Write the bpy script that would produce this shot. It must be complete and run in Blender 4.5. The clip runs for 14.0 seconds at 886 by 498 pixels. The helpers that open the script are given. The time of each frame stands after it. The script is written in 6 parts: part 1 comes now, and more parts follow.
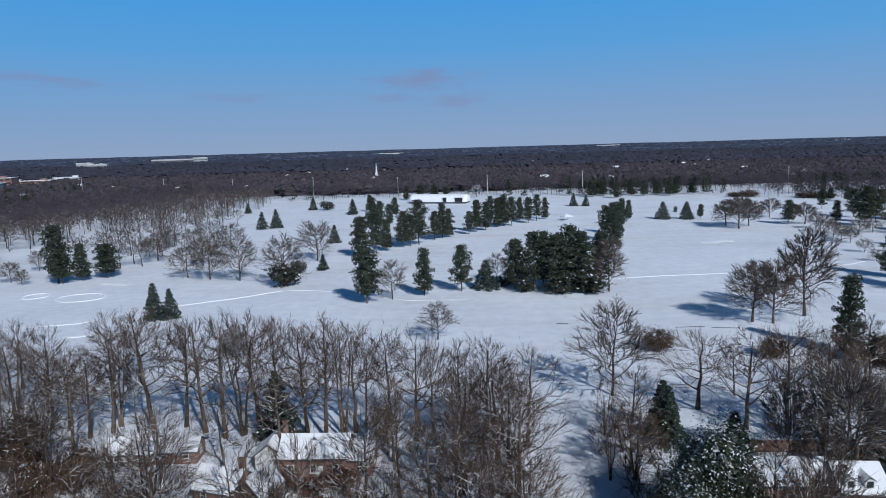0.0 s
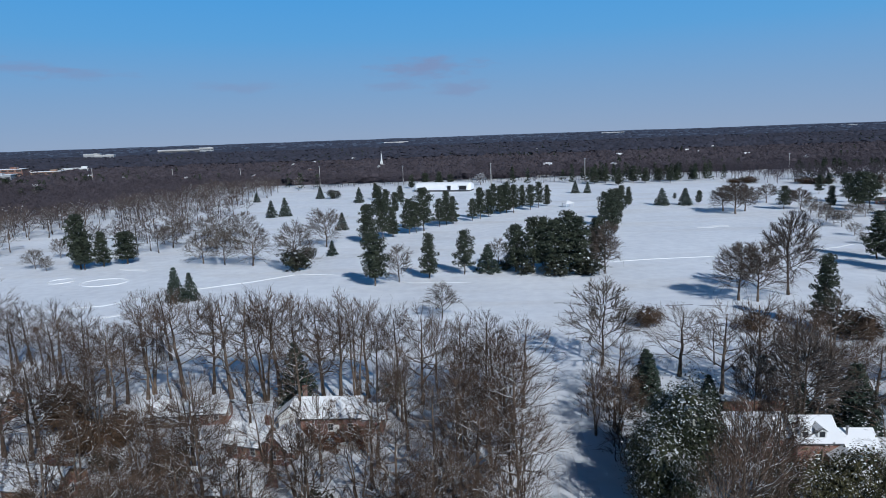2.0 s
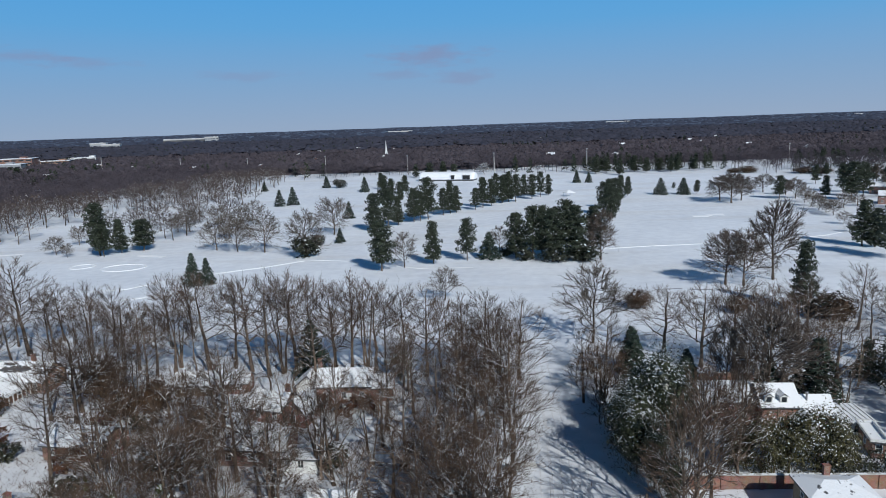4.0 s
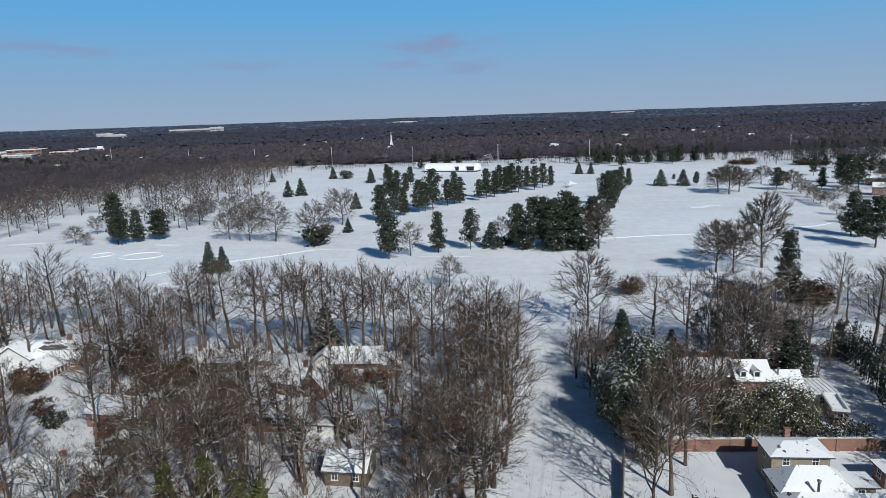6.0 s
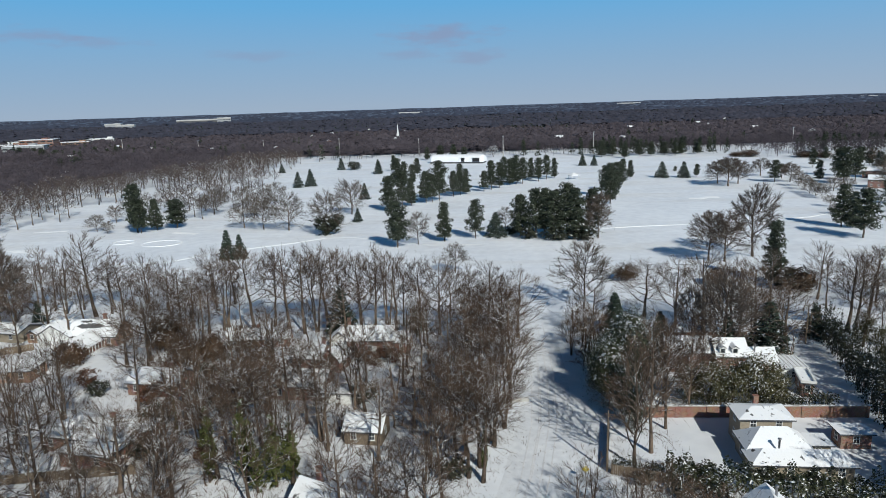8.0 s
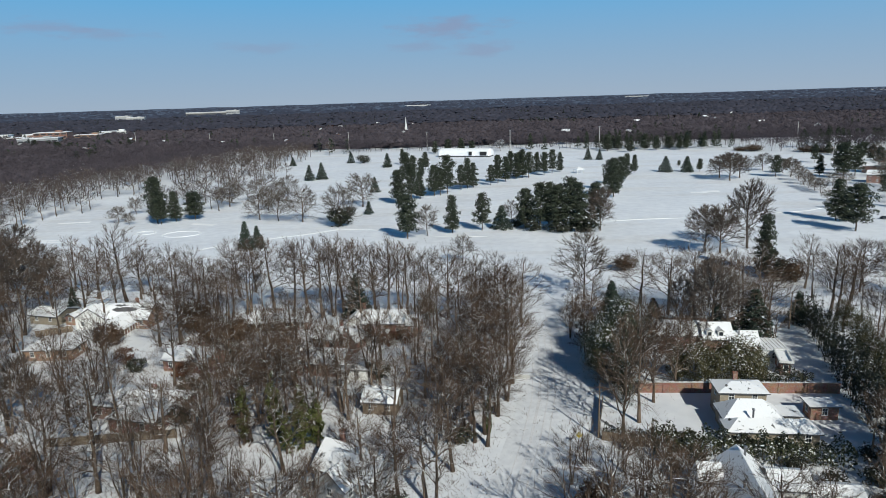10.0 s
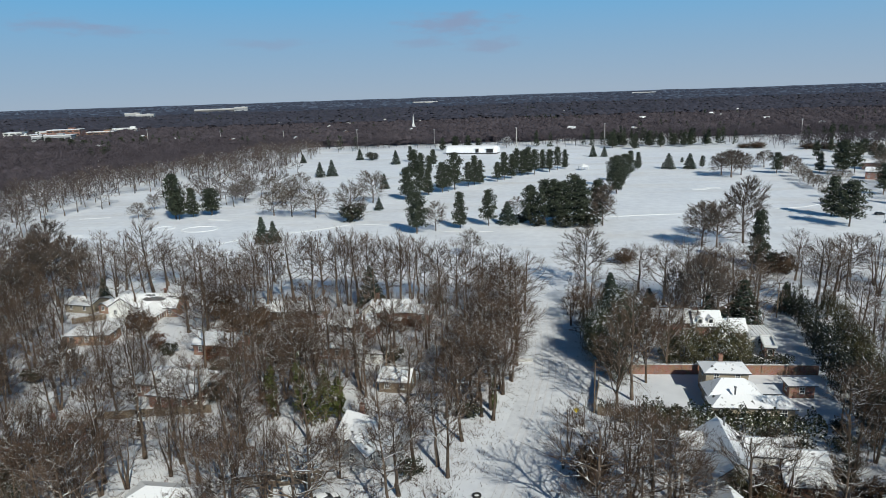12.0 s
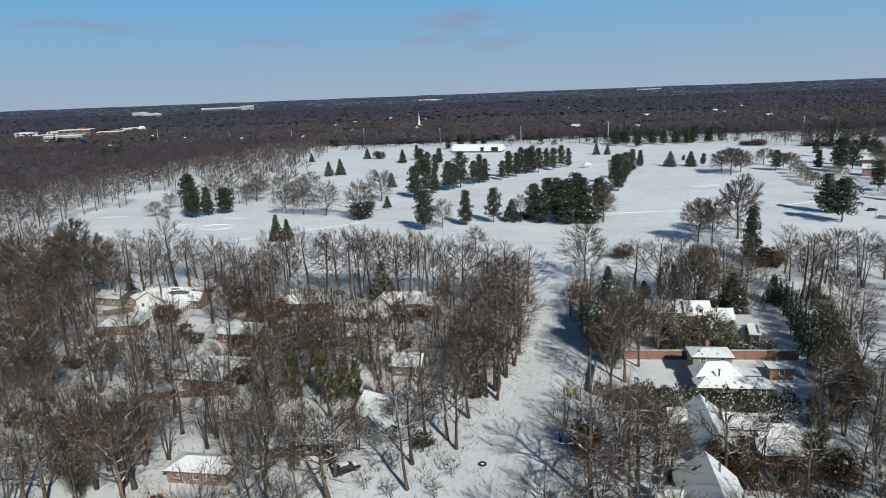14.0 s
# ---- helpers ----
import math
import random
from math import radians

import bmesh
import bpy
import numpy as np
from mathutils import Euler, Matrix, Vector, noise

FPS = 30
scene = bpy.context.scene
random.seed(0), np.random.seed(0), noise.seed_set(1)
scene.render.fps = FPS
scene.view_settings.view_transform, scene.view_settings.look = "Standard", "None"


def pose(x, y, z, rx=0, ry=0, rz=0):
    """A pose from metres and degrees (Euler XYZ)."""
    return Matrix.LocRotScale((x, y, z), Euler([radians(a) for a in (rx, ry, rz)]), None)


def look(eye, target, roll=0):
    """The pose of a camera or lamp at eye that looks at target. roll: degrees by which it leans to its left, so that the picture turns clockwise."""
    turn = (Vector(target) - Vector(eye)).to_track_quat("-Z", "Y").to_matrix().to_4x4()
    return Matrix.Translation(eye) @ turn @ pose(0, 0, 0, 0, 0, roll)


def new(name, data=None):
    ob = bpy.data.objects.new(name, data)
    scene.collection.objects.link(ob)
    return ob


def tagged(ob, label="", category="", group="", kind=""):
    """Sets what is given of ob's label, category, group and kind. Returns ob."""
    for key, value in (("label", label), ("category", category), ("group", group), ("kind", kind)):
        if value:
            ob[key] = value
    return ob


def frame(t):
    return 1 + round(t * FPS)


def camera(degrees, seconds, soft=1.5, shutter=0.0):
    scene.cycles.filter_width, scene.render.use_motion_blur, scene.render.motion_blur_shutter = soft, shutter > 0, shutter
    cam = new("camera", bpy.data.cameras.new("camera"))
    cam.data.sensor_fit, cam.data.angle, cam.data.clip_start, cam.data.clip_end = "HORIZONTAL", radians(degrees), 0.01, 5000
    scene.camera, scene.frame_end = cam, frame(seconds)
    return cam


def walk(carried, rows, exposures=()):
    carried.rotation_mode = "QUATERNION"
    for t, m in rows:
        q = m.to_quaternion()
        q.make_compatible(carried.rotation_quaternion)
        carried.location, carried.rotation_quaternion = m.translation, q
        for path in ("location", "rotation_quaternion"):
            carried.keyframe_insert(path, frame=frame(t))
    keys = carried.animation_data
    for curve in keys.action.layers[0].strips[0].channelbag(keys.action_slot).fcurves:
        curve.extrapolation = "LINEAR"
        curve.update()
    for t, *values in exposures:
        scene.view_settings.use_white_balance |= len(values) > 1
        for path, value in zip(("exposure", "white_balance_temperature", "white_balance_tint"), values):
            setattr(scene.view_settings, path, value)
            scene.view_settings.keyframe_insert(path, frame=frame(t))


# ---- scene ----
# camera and its flight, backwards and slowly up
cam = camera(68.35, 14.0, soft=0.6)
PATH = [
    (0, look((-0.435, 1.963, 50.162), (-0.443, 3.938, 49.849), -1.6)),
    (0.5, look((-0.369, -1.076, 50.263), (-0.382, 0.898, 49.94), -1.7)),
    (1, look((-0.247, -3.823, 50.374), (-0.264, -1.85, 50.044), -1.8)),
    (1.5, look((-0.164, -6.518, 50.495), (-0.185, -4.547, 50.156), -1.9)),
    (2, look((0.038, -9.514, 50.715), (0.013, -7.545, 50.368), -2.0)),
    (2.5, look((0.156, -12.67, 50.967), (0.127, -10.702, 50.611), -2.1)),
    (3, look((0.218, -14.989, 51.2), (0.187, -13.022, 50.838), -2.0)),
    (5.5, look((0.724, -29.415, 53.15), (0.674, -27.457, 52.747), -2.1)),
    (6, look((0.627, -31.554, 53.511), (0.574, -29.597, 53.104), -2.0)),
    (6.5, look((0.751, -35.423, 54.009), (0.692, -33.468, 53.593), -2.0)),
    (7, look((0.675, -38.185, 54.467), (0.613, -36.232, 54.044), -1.9)),
    (7.5, look((0.631, -40.702, 54.847), (0.566, -38.749, 54.418), -1.9)),
    (8, look((0.608, -43.374, 55.151), (0.538, -41.423, 54.717), -1.9)),
    (10.5, look((0.529, -57.454, 57.432), (0.432, -55.509, 56.974), -1.8)),
    (11, look((0.443, -60.171, 57.778), (0.341, -58.227, 57.318), -1.8)),
    (11.5, look((0.454, -63.094, 58.245), (0.347, -61.152, 57.783), -1.8)),
    (12, look((0.435, -65.689, 58.798), (0.323, -63.747, 58.333), -1.9)),
    (12.5, look((0.432, -68.46, 59.326), (0.317, -66.518, 58.858), -1.9)),
    (13, look((0.578, -71.814, 59.999), (0.455, -69.874, 59.528), -2.0)),
    (13.5, look((0.467, -74.001, 60.458), (0.342, -72.061, 59.987), -2.1)),
    (14, look((0.546, -76.766, 60.916), (0.417, -74.827, 60.444), -2.2)),
]
EXPOSURES = [(0.0, -0.32, 5740, 8), (2.0, -0.28, 5830, 7), (5.5, -0.16, 6230, 5), (8.0, -0.08, 6440, 3), (14.0, -0.08, 6640, 2)]
walk(cam, PATH, EXPOSURES)

# winter daylight
SUN_ELEVATION = radians(36)
SUN_FROM = Vector((0.47, -0.88, 0)).normalized()
world = bpy.data.worlds.new("winter_sky")
scene.world = world
world.use_nodes = True
wt = world.node_tree
sky = wt.nodes.new("ShaderNodeTexSky")
sky.sky_type, sky.sun_disc = "NISHITA", False
sky.sun_elevation = SUN_ELEVATION
sky.sun_rotation = math.atan2(SUN_FROM.x, SUN_FROM.y)
sky.altitude, sky.air_density, sky.dust_density, sky.ozone_density = 300, 1.0, 0.0, 6.0
# paler and greyer towards the horizon, with a few thin streaks of cloud
back = wt.nodes["Background"]
where, axes = wt.nodes.new("ShaderNodeTexCoord"), wt.nodes.new("ShaderNodeSeparateXYZ")
wt.links.new(where.outputs["Generated"], axes.inputs[0])
low = wt.nodes.new("ShaderNodeMapRange")
low.interpolation_type = "SMOOTHSTEP"
low.inputs["From Min"].default_value, low.inputs["From Max"].default_value = 0.22, 0.75
low.inputs["To Min"].default_value, low.inputs["To Max"].default_value = 1.0, 0.0
wt.links.new(axes.outputs["Z"], low.inputs["Value"])
span = wt.nodes.new("ShaderNodeMapRange")
span.inputs["From Min"].default_value, span.inputs["From Max"].default_value = 0.0, 0.4
wt.links.new(axes.outputs["Z"], span.inputs["Value"])
tint = wt.nodes.new("ShaderNodeValToRGB")
stops = tint.color_ramp.elements
stops[0].position, stops[0].color = 0.0, (0.29, 0.36, 0.48, 1)
stops[1].position, stops[1].color = 1.0, (0.035, 0.19, 0.47, 1)
for at, colour in ((0.15, (0.22, 0.345, 0.52, 1)), (0.35, (0.125, 0.335, 0.60, 1)), (0.62, (0.065, 0.30, 0.64, 1))):
    stops.new(at).color = colour
wt.links.new(span.outputs[0], tint.inputs["Fac"])
gain = wt.nodes.new("ShaderNodeVectorMath")
gain.operation = "SCALE"
gain.inputs["Scale"].default_value = 16.8
wt.links.new(tint.outputs["Color"], gain.inputs[0])
haze = wt.nodes.new("ShaderNodeMix")
haze.data_type = "RGBA"
wt.links.new(low.outputs[0], haze.inputs[0])
deep = wt.nodes.new("ShaderNodeVectorMath")
deep.operation = "SCALE"
deep.inputs["Scale"].default_value = 0.42
wt.links.new(sky.outputs[0], deep.inputs[0])
wt.links.new(deep.outputs[0], haze.inputs[6])
wt.links.new(gain.outputs[0], haze.inputs[7])
wisps = wt.nodes.new("ShaderNodeTexNoise")
wisps.inputs["Scale"].default_value, wisps.inputs["Detail"].default_value = 26.0, 6
spread_out = wt.nodes.new("ShaderNodeMapping")
spread_out.inputs["Scale"].default_value = (1.0, 1.0, 4.0)
wt.links.new(where.outputs["Generated"], spread_out.inputs[0])
wt.links.new(spread_out.outputs[0], wisps.inputs["Vector"])
shown = haze.outputs[2]
for east, up, wide, tall, much in ((-0.03, 0.098, 0.085, 0.017, 0.55), (0.02, 0.066, 0.05, 0.014, 0.35), (-0.08, 0.072, 0.06, 0.008, 0.3),
                                   (-0.53, 0.100, 0.05, 0.010, 0.4), (-0.47, 0.092, 0.05, 0.008, 0.35), (-0.29, 0.075, 0.06, 0.009, 0.25)):
    place_ = wt.nodes.new("ShaderNodeMapping")
    place_.vector_type = "POINT"
    place_.inputs["Location"].default_value = (-east / wide, 0, -up / tall)
    place_.inputs["Scale"].default_value = (1 / wide, 0, 1 / tall)
    wt.links.new(where.outputs["Generated"], place_.inputs[0])
    far_out = wt.nodes.new("ShaderNodeVectorMath")
    far_out.operation = "LENGTH"
    wt.links.new(place_.outputs[0], far_out.inputs[0])
    ragged = wt.nodes.new("ShaderNodeMath")
    ragged.operation, ragged.inputs[1].default_value = "MULTIPLY_ADD", -2.2
    wt.links.new(wisps.outputs["Fac"], ragged.inputs[0])
    wt.links.new(far_out.outputs["Value"], ragged.inputs[2])
    thin = wt.nodes.new("ShaderNodeMapRange")
    thin.interpolation_type = "SMOOTHSTEP"
    thin.inputs["From Min"].default_value, thin.inputs["From Max"].default_value = -1.1, 0.1
    thin.inputs["To Min"].default_value, thin.inputs["To Max"].default_value = much, 0.0
    wt.links.new(ragged.outputs[0], thin.inputs["Value"])
    cloud = wt.nodes.new("ShaderNodeMix")
    cloud.data_type = "RGBA"
    cloud.inputs[7].default_value = (4.0, 3.9, 5.9, 1)
    wt.links.new(thin.outputs[0], cloud.inputs[0])
    wt.links.new(shown, cloud.inputs[6])
    shown = cloud.outputs[2]
wt.links.new(shown, back.inputs[0])
back.inputs[1].default_value = 0.075
sun = new("sun", bpy.data.lights.new("sun", "SUN"))
sun.data.energy, sun.data.angle, sun.data.color = 4.15, radians(0.5), (1.0, 0.955, 0.90)
toward = SUN_FROM * math.cos(SUN_ELEVATION) + Vector((0, 0, math.sin(SUN_ELEVATION)))
sun.matrix_world = look(toward * 300, (0, 0, 0))


# ---- materials ----
def material(name, low, high, scale=1.0, rough=0.8, bump=0.0, bump_scale=10.0, snow=0.0, snow_from=0.5,
             each=0.0, island=0.0, speckle=False, stretch=(1, 1, 1), metal=0.0):
    """Two-scale mottled surface; snow: how much of the upward faces is covered; each: tone change per object."""
    m = bpy.data.materials.new(name)
    m.use_nodes = True
    t, link = m.node_tree, m.node_tree.links.new
    b = t.nodes["Principled BSDF"]
    b.inputs["Roughness"].default_value, b.inputs["Metallic"].default_value = rough, metal
    b.inputs["Specular IOR Level"].default_value = 0.3
    mapping = t.nodes.new("ShaderNodeMapping")
    mapping.inputs["Scale"].default_value = stretch
    geo = t.nodes.new("ShaderNodeNewGeometry")
    link(geo.outputs["Position"], mapping.inputs["Vector"])
    big, fine = t.nodes.new("ShaderNodeTexNoise"), t.nodes.new("ShaderNodeTexNoise")
    big.inputs["Scale"].default_value, fine.inputs["Scale"].default_value = scale * 0.23, scale * 2.1
    for n in (big, fine):
        n.inputs["Detail"].default_value = 5
        link(mapping.outputs[0], n.inputs["Vector"])
    add = t.nodes.new("ShaderNodeMath")
    add.operation = "MULTIPLY_ADD"
    add.inputs[1].default_value = 0.5
    half = t.nodes.new("ShaderNodeMath")
    half.operation, half.inputs[1].default_value = "MULTIPLY", 0.5
    link(big.outputs["Fac"], half.inputs[0])
    link(fine.outputs["Fac"], add.inputs[0])
    link(half.outputs[0], add.inputs[2])
    ramp = t.nodes.new("ShaderNodeValToRGB")
    ramp.color_ramp.elements[0].position, ramp.color_ramp.elements[1].position = 0.36, 0.64
    ramp.color_ramp.elements[0].color, ramp.color_ramp.elements[1].color = (*low, 1), (*high, 1)
    link(add.outputs[0], ramp.inputs["Fac"])
    colour = ramp.outputs["Color"]
    if each or island:
        hsv = t.nodes.new("ShaderNodeHueSaturation")
        ran = t.nodes.new("ShaderNodeMapRange")
        ran.inputs["To Min"].default_value, ran.inputs["To Max"].default_value = 1 - (each or island), 1 + (each or island)
        if each:
            link(t.nodes.new("ShaderNodeObjectInfo").outputs["Random"], ran.inputs["Value"])
        else:
            link(geo.outputs["Random Per Island"], ran.inputs["Value"])
        link(ran.outputs[0], hsv.inputs["Value"])
        link(colour, hsv.inputs["Color"])
        colour = hsv.outputs["Color"]
    if snow:
        xyz = t.nodes.new("ShaderNodeSeparateXYZ")
        link(geo.outputs["Normal"], xyz.inputs[0])
        up = t.nodes.new("ShaderNodeMapRange")
        up.inputs["From Min"].default_value, up.inputs["From Max"].default_value = snow_from, min(1.0, snow_from + 0.2)
        link(xyz.outputs["Z"], up.inputs["Value"])
        patch = t.nodes.new("ShaderNodeTexNoise")
        patch.inputs["Scale"].default_value, patch.inputs["Detail"].default_value = 0.9, 4
        link(geo.outputs["Position"], patch.inputs["Vector"])
        cut = t.nodes.new("ShaderNodeMapRange")
        cut.inputs["From Min"].default_value = 0.72 - 0.45 * snow
        cut.inputs["From Max"].default_value = 0.78 - 0.45 * snow
        if speckle:
            cut.inputs["From Min"].default_value, cut.inputs["From Max"].default_value = 1 - snow, 1.02 - snow
        link(geo.outputs["Random Per Island"] if speckle else patch.outputs["Fac"], cut.inputs["Value"])
        both = t.nodes.new("ShaderNodeMath")
        both.operation = "MULTIPLY"
        link(up.outputs[0], both.inputs[0])
        link(cut.outputs[0], both.inputs[1])
        mix = t.nodes.new("ShaderNodeMix")
        mix.data_type = "RGBA"
        mix.inputs[7].default_value = (0.84, 0.85, 0.87, 1)
        link(both.outputs[0], mix.inputs[0])
        link(colour, mix.inputs[6])
        colour = mix.outputs[2]
    link(colour, b.inputs["Base Color"])
    if bump:
        relief, bn = t.nodes.new("ShaderNodeTexNoise"), t.nodes.new("ShaderNodeBump")
        relief.inputs["Scale"].default_value, relief.inputs["Detail"].default_value = bump_scale, 6
        link(mapping.outputs[0], relief.inputs["Vector"])
        bn.inputs["Strength"].default_value, bn.inputs["Distance"].default_value = min(1.0, bump), 0.3
        link(relief.outputs["Fac"], bn.inputs["Height"])
        link(bn.outputs[0], b.inputs["Normal"])
    return m


def brick_material(name, a, b_, mortar):
    m = bpy.data.materials.new(name)
    m.use_nodes = True
    t, link = m.node_tree, m.node_tree.links.new
    p = t.nodes["Principled BSDF"]
    p.inputs["Roughness"].default_value = 0.85
    coord = t.nodes.new("ShaderNodeTexCoord")
    split, join = t.nodes.new("ShaderNodeSeparateXYZ"), t.nodes.new("ShaderNodeCombineXYZ")
    plus = t.nodes.new("ShaderNodeMath")
    link(coord.outputs["Object"], split.inputs[0])
    link(split.outputs["X"], plus.inputs[0])
    link(split.outputs["Y"], plus.inputs[1])
    link(plus.outputs[0], join.inputs["X"])
    link(split.outputs["Z"], join.inputs["Y"])
    brick = t.nodes.new("ShaderNodeTexBrick")
    brick.inputs["Color1"].default_value, brick.inputs["Color2"].default_value = (*a, 1), (*b_, 1)
    brick.inputs["Mortar"].default_value = (*mortar, 1)
    brick.inputs["Scale"].default_value = 1.0
    brick.inputs["Brick Width"].default_value, brick.inputs["Row Height"].default_value = 0.22, 0.075
    brick.inputs["Mortar Size"].default_value = 0.008
    link(join.outputs[0], brick.inputs["Vector"])
    stain, mul = t.nodes.new("ShaderNodeTexNoise"), t.nodes.new("ShaderNodeMix")
    stain.inputs["Scale"].default_value, stain.inputs["Detail"].default_value = 1.2, 6
    link(coord.outputs["Object"], stain.inputs["Vector"])
    mul.data_type, mul.blend_type = "RGBA", "MULTIPLY"
    mul.inputs[0].default_value = 0.6
    link(brick.outputs["Color"], mul.inputs[6])
    link(stain.outputs["Color"], mul.inputs[7])
    link(mul.outputs[2], p.inputs["Base Color"])
    return m


SNOW = material("field_snow", (0.68, 0.70, 0.745), (0.82, 0.84, 0.875), 0.12, 0.75, 0.25, 0.5)


def thin_snow(m, colour, much):
    """Long patches where dry grass shows faintly through the snow."""
    t, link = m.node_tree, m.node_tree.links.new
    b = t.nodes["Principled BSDF"]
    was = b.inputs["Base Color"].links[0].from_socket
    geo, mp = t.nodes.new("ShaderNodeNewGeometry"), t.nodes.new("ShaderNodeMapping")
    mp.inputs["Scale"].default_value = (0.012, 0.05, 1)
    mp.inputs["Rotation"].default_value = (0, 0, 0.25)
    link(geo.outputs["Position"], mp.inputs[0])
    wide, fine = t.nodes.new("ShaderNodeTexNoise"), t.nodes.new("ShaderNodeTexNoise")
    wide.inputs["Scale"].default_value, wide.inputs["Detail"].default_value = 1.0, 6
    fine.inputs["Scale"].default_value, fine.inputs["Detail"].default_value = 0.55, 5
    link(mp.outputs[0], wide.inputs["Vector"])
    link(geo.outputs["Position"], fine.inputs["Vector"])
    both = t.nodes.new("ShaderNodeMath")
    both.operation = "MULTIPLY"
    cut = t.nodes.new("ShaderNodeMapRange")
    cut.inputs["From Min"].default_value, cut.inputs["From Max"].default_value = 0.50, 0.68
    cut.inputs["To Max"].default_value = much
    link(wide.outputs["Fac"], cut.inputs["Value"])
    link(cut.outputs[0], both.inputs[0])
    link(fine.outputs["Fac"], both.inputs[1])
    mix = t.nodes.new("ShaderNodeMix")
    mix.data_type = "RGBA"
    mix.inputs[7].default_value = (*colour, 1)
    link(both.outputs[0], mix.inputs[0])
    link(was, mix.inputs[6])
    link(mix.outputs[2], b.inputs["Base Color"])


thin_snow(SNOW, (0.50, 0.44, 0.36), 0.42)
CLEAN_SNOW = material("clean_snow", (0.86, 0.87, 0.89), (0.92, 0.92, 0.93), 0.5, 0.7, 0.2, 1.5)
PACKED_SNOW = material("packed_road_snow", (0.62, 0.635, 0.67), (0.80, 0.815, 0.845), 0.35, 0.7, 0.15, 0.9)
ROOF_SNOW = material("roof_snow", (0.78, 0.79, 0.81), (0.90, 0.90, 0.91), 0.8, 0.75, 0.3, 1.4)
TRACK_SNOW = material("tyre_track", (0.58, 0.58, 0.60), (0.76, 0.76, 0.78), 1.0, 0.7, 0.2, 4)
BARK = material("grey_bark", (0.030, 0.021, 0.016), (0.185, 0.138, 0.105), 1.0, 0.9, 0.5, 6, snow=0.56, snow_from=0.45, each=0.4)
TWIG = material("brown_twigs", (0.038, 0.024, 0.017), (0.130, 0.086, 0.060), 1.0, 0.9, snow=0.08, snow_from=0.75, each=0.4)
OAK_TWIG = material("grey_brown_oak_twigs", (0.050, 0.040, 0.034), (0.140, 0.112, 0.094), 1.0, 0.9, snow=0.08, snow_from=0.75, each=0.3)
WOOD_TWIG = material("woodland_twigs", (0.048, 0.038, 0.038), (0.135, 0.108, 0.104), 1.0, 0.9, each=0.35)
PALE_TWIG = material("pale_grey_twigs", (0.075, 0.064, 0.054), (0.18, 0.152, 0.126), 1.0, 0.9, snow=0.1, snow_from=0.75, each=0.25)
RUST_LEAF = material("rust_dead_leaves", (0.06, 0.028, 0.016), (0.13, 0.055, 0.03), 1.5, 0.8, island=0.4)
NEEDLE = material("pine_needles", (0.018, 0.025, 0.017), (0.060, 0.071, 0.043), 1.6, 0.7, snow=0.05, snow_from=0.75, island=0.5, speckle=True)
BROWN_BUSH = material("brown_clipped_leaves", (0.035, 0.022, 0.012), (0.10, 0.055, 0.028), 0.8, 0.6, snow=0.16, snow_from=0.6, island=0.5, speckle=True)
FROST = material("snow_laden_twigs", (0.35, 0.35, 0.36), (0.6, 0.6, 0.61), 1.0, 0.9)
PATH_SNOW = material("path_snow", (0.80, 0.81, 0.83), (0.87, 0.88, 0.89), 0.5, 0.7, 0.2, 1.5)
SPRUCE = material("spruce_needles", (0.02, 0.03, 0.022), (0.05, 0.07, 0.05), 1.2, 0.7, snow=0.3, snow_from=0.72, island=0.4)
MAGNOLIA = material("magnolia_leaves", (0.013, 0.021, 0.011), (0.060, 0.062, 0.030), 1.2, 0.35, snow=0.23, snow_from=0.5, island=0.5, speckle=True)
OLIVE_LEAF = material("olive_leaves", (0.026, 0.028, 0.011), (0.105, 0.092, 0.040), 1.2, 0.4, snow=0.16, snow_from=0.5, island=0.5, speckle=True)
HEDGE_LEAF = material("hedge_leaves", (0.014, 0.019, 0.012), (0.044, 0.044, 0.027), 1.2, 0.6, snow=0.09, snow_from=0.55, island=0.5, speckle=True)
IVY = material("ivy_leaves", (0.036, 0.046, 0.012), (0.105, 0.115, 0.032), 1.2, 0.5, snow=0.06, snow_from=0.8, island=0.4, speckle=True)
SCRUB = material("brown_scrub", (0.07, 0.04, 0.03), (0.15, 0.09, 0.065), 1.0, 0.9, island=0.4)
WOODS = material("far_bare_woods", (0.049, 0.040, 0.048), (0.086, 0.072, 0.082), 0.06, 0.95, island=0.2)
# bluer copies of the woods for distance: aerial haze put into the base colour
WOODS_FAR_HAZE = material("haze_tinted_far_woods", (0.034, 0.035, 0.051), (0.055, 0.054, 0.074), 0.02, 0.95, island=0.2)
WOODS_HAZY = material("haze_tinted_horizon_woods", (0.034, 0.041, 0.066), (0.058, 0.066, 0.098), 0.008, 0.95, island=0.15)
WOODS_GREEN = material("far_pine_woods", (0.02, 0.03, 0.02), (0.05, 0.06, 0.035), 0.3, 0.9, island=0.4)
BRICK = brick_material("red_brick", (0.27, 0.11, 0.075), (0.36, 0.16, 0.11), (0.45, 0.42, 0.38))
BRICK_WALL = brick_material("garden_wall_brick", (0.30, 0.12, 0.075), (0.38, 0.17, 0.10), (0.4, 0.36, 0.32))
ORANGE = brick_material("orange_brick", (0.37, 0.20, 0.125), (0.46, 0.26, 0.17), (0.46, 0.40, 0.33))
TAN = material("tan_siding", (0.27, 0.23, 0.175), (0.36, 0.31, 0.24), 1.5, 0.8, 0.2, 5)
YELLOW = material("yellow_sign_paint", (0.55, 0.42, 0.03), (0.65, 0.50, 0.05), 3, 0.5)
WHITE = material("white_paint", (0.70, 0.70, 0.68), (0.82, 0.82, 0.80), 1.5, 0.6, 0.1, 6)
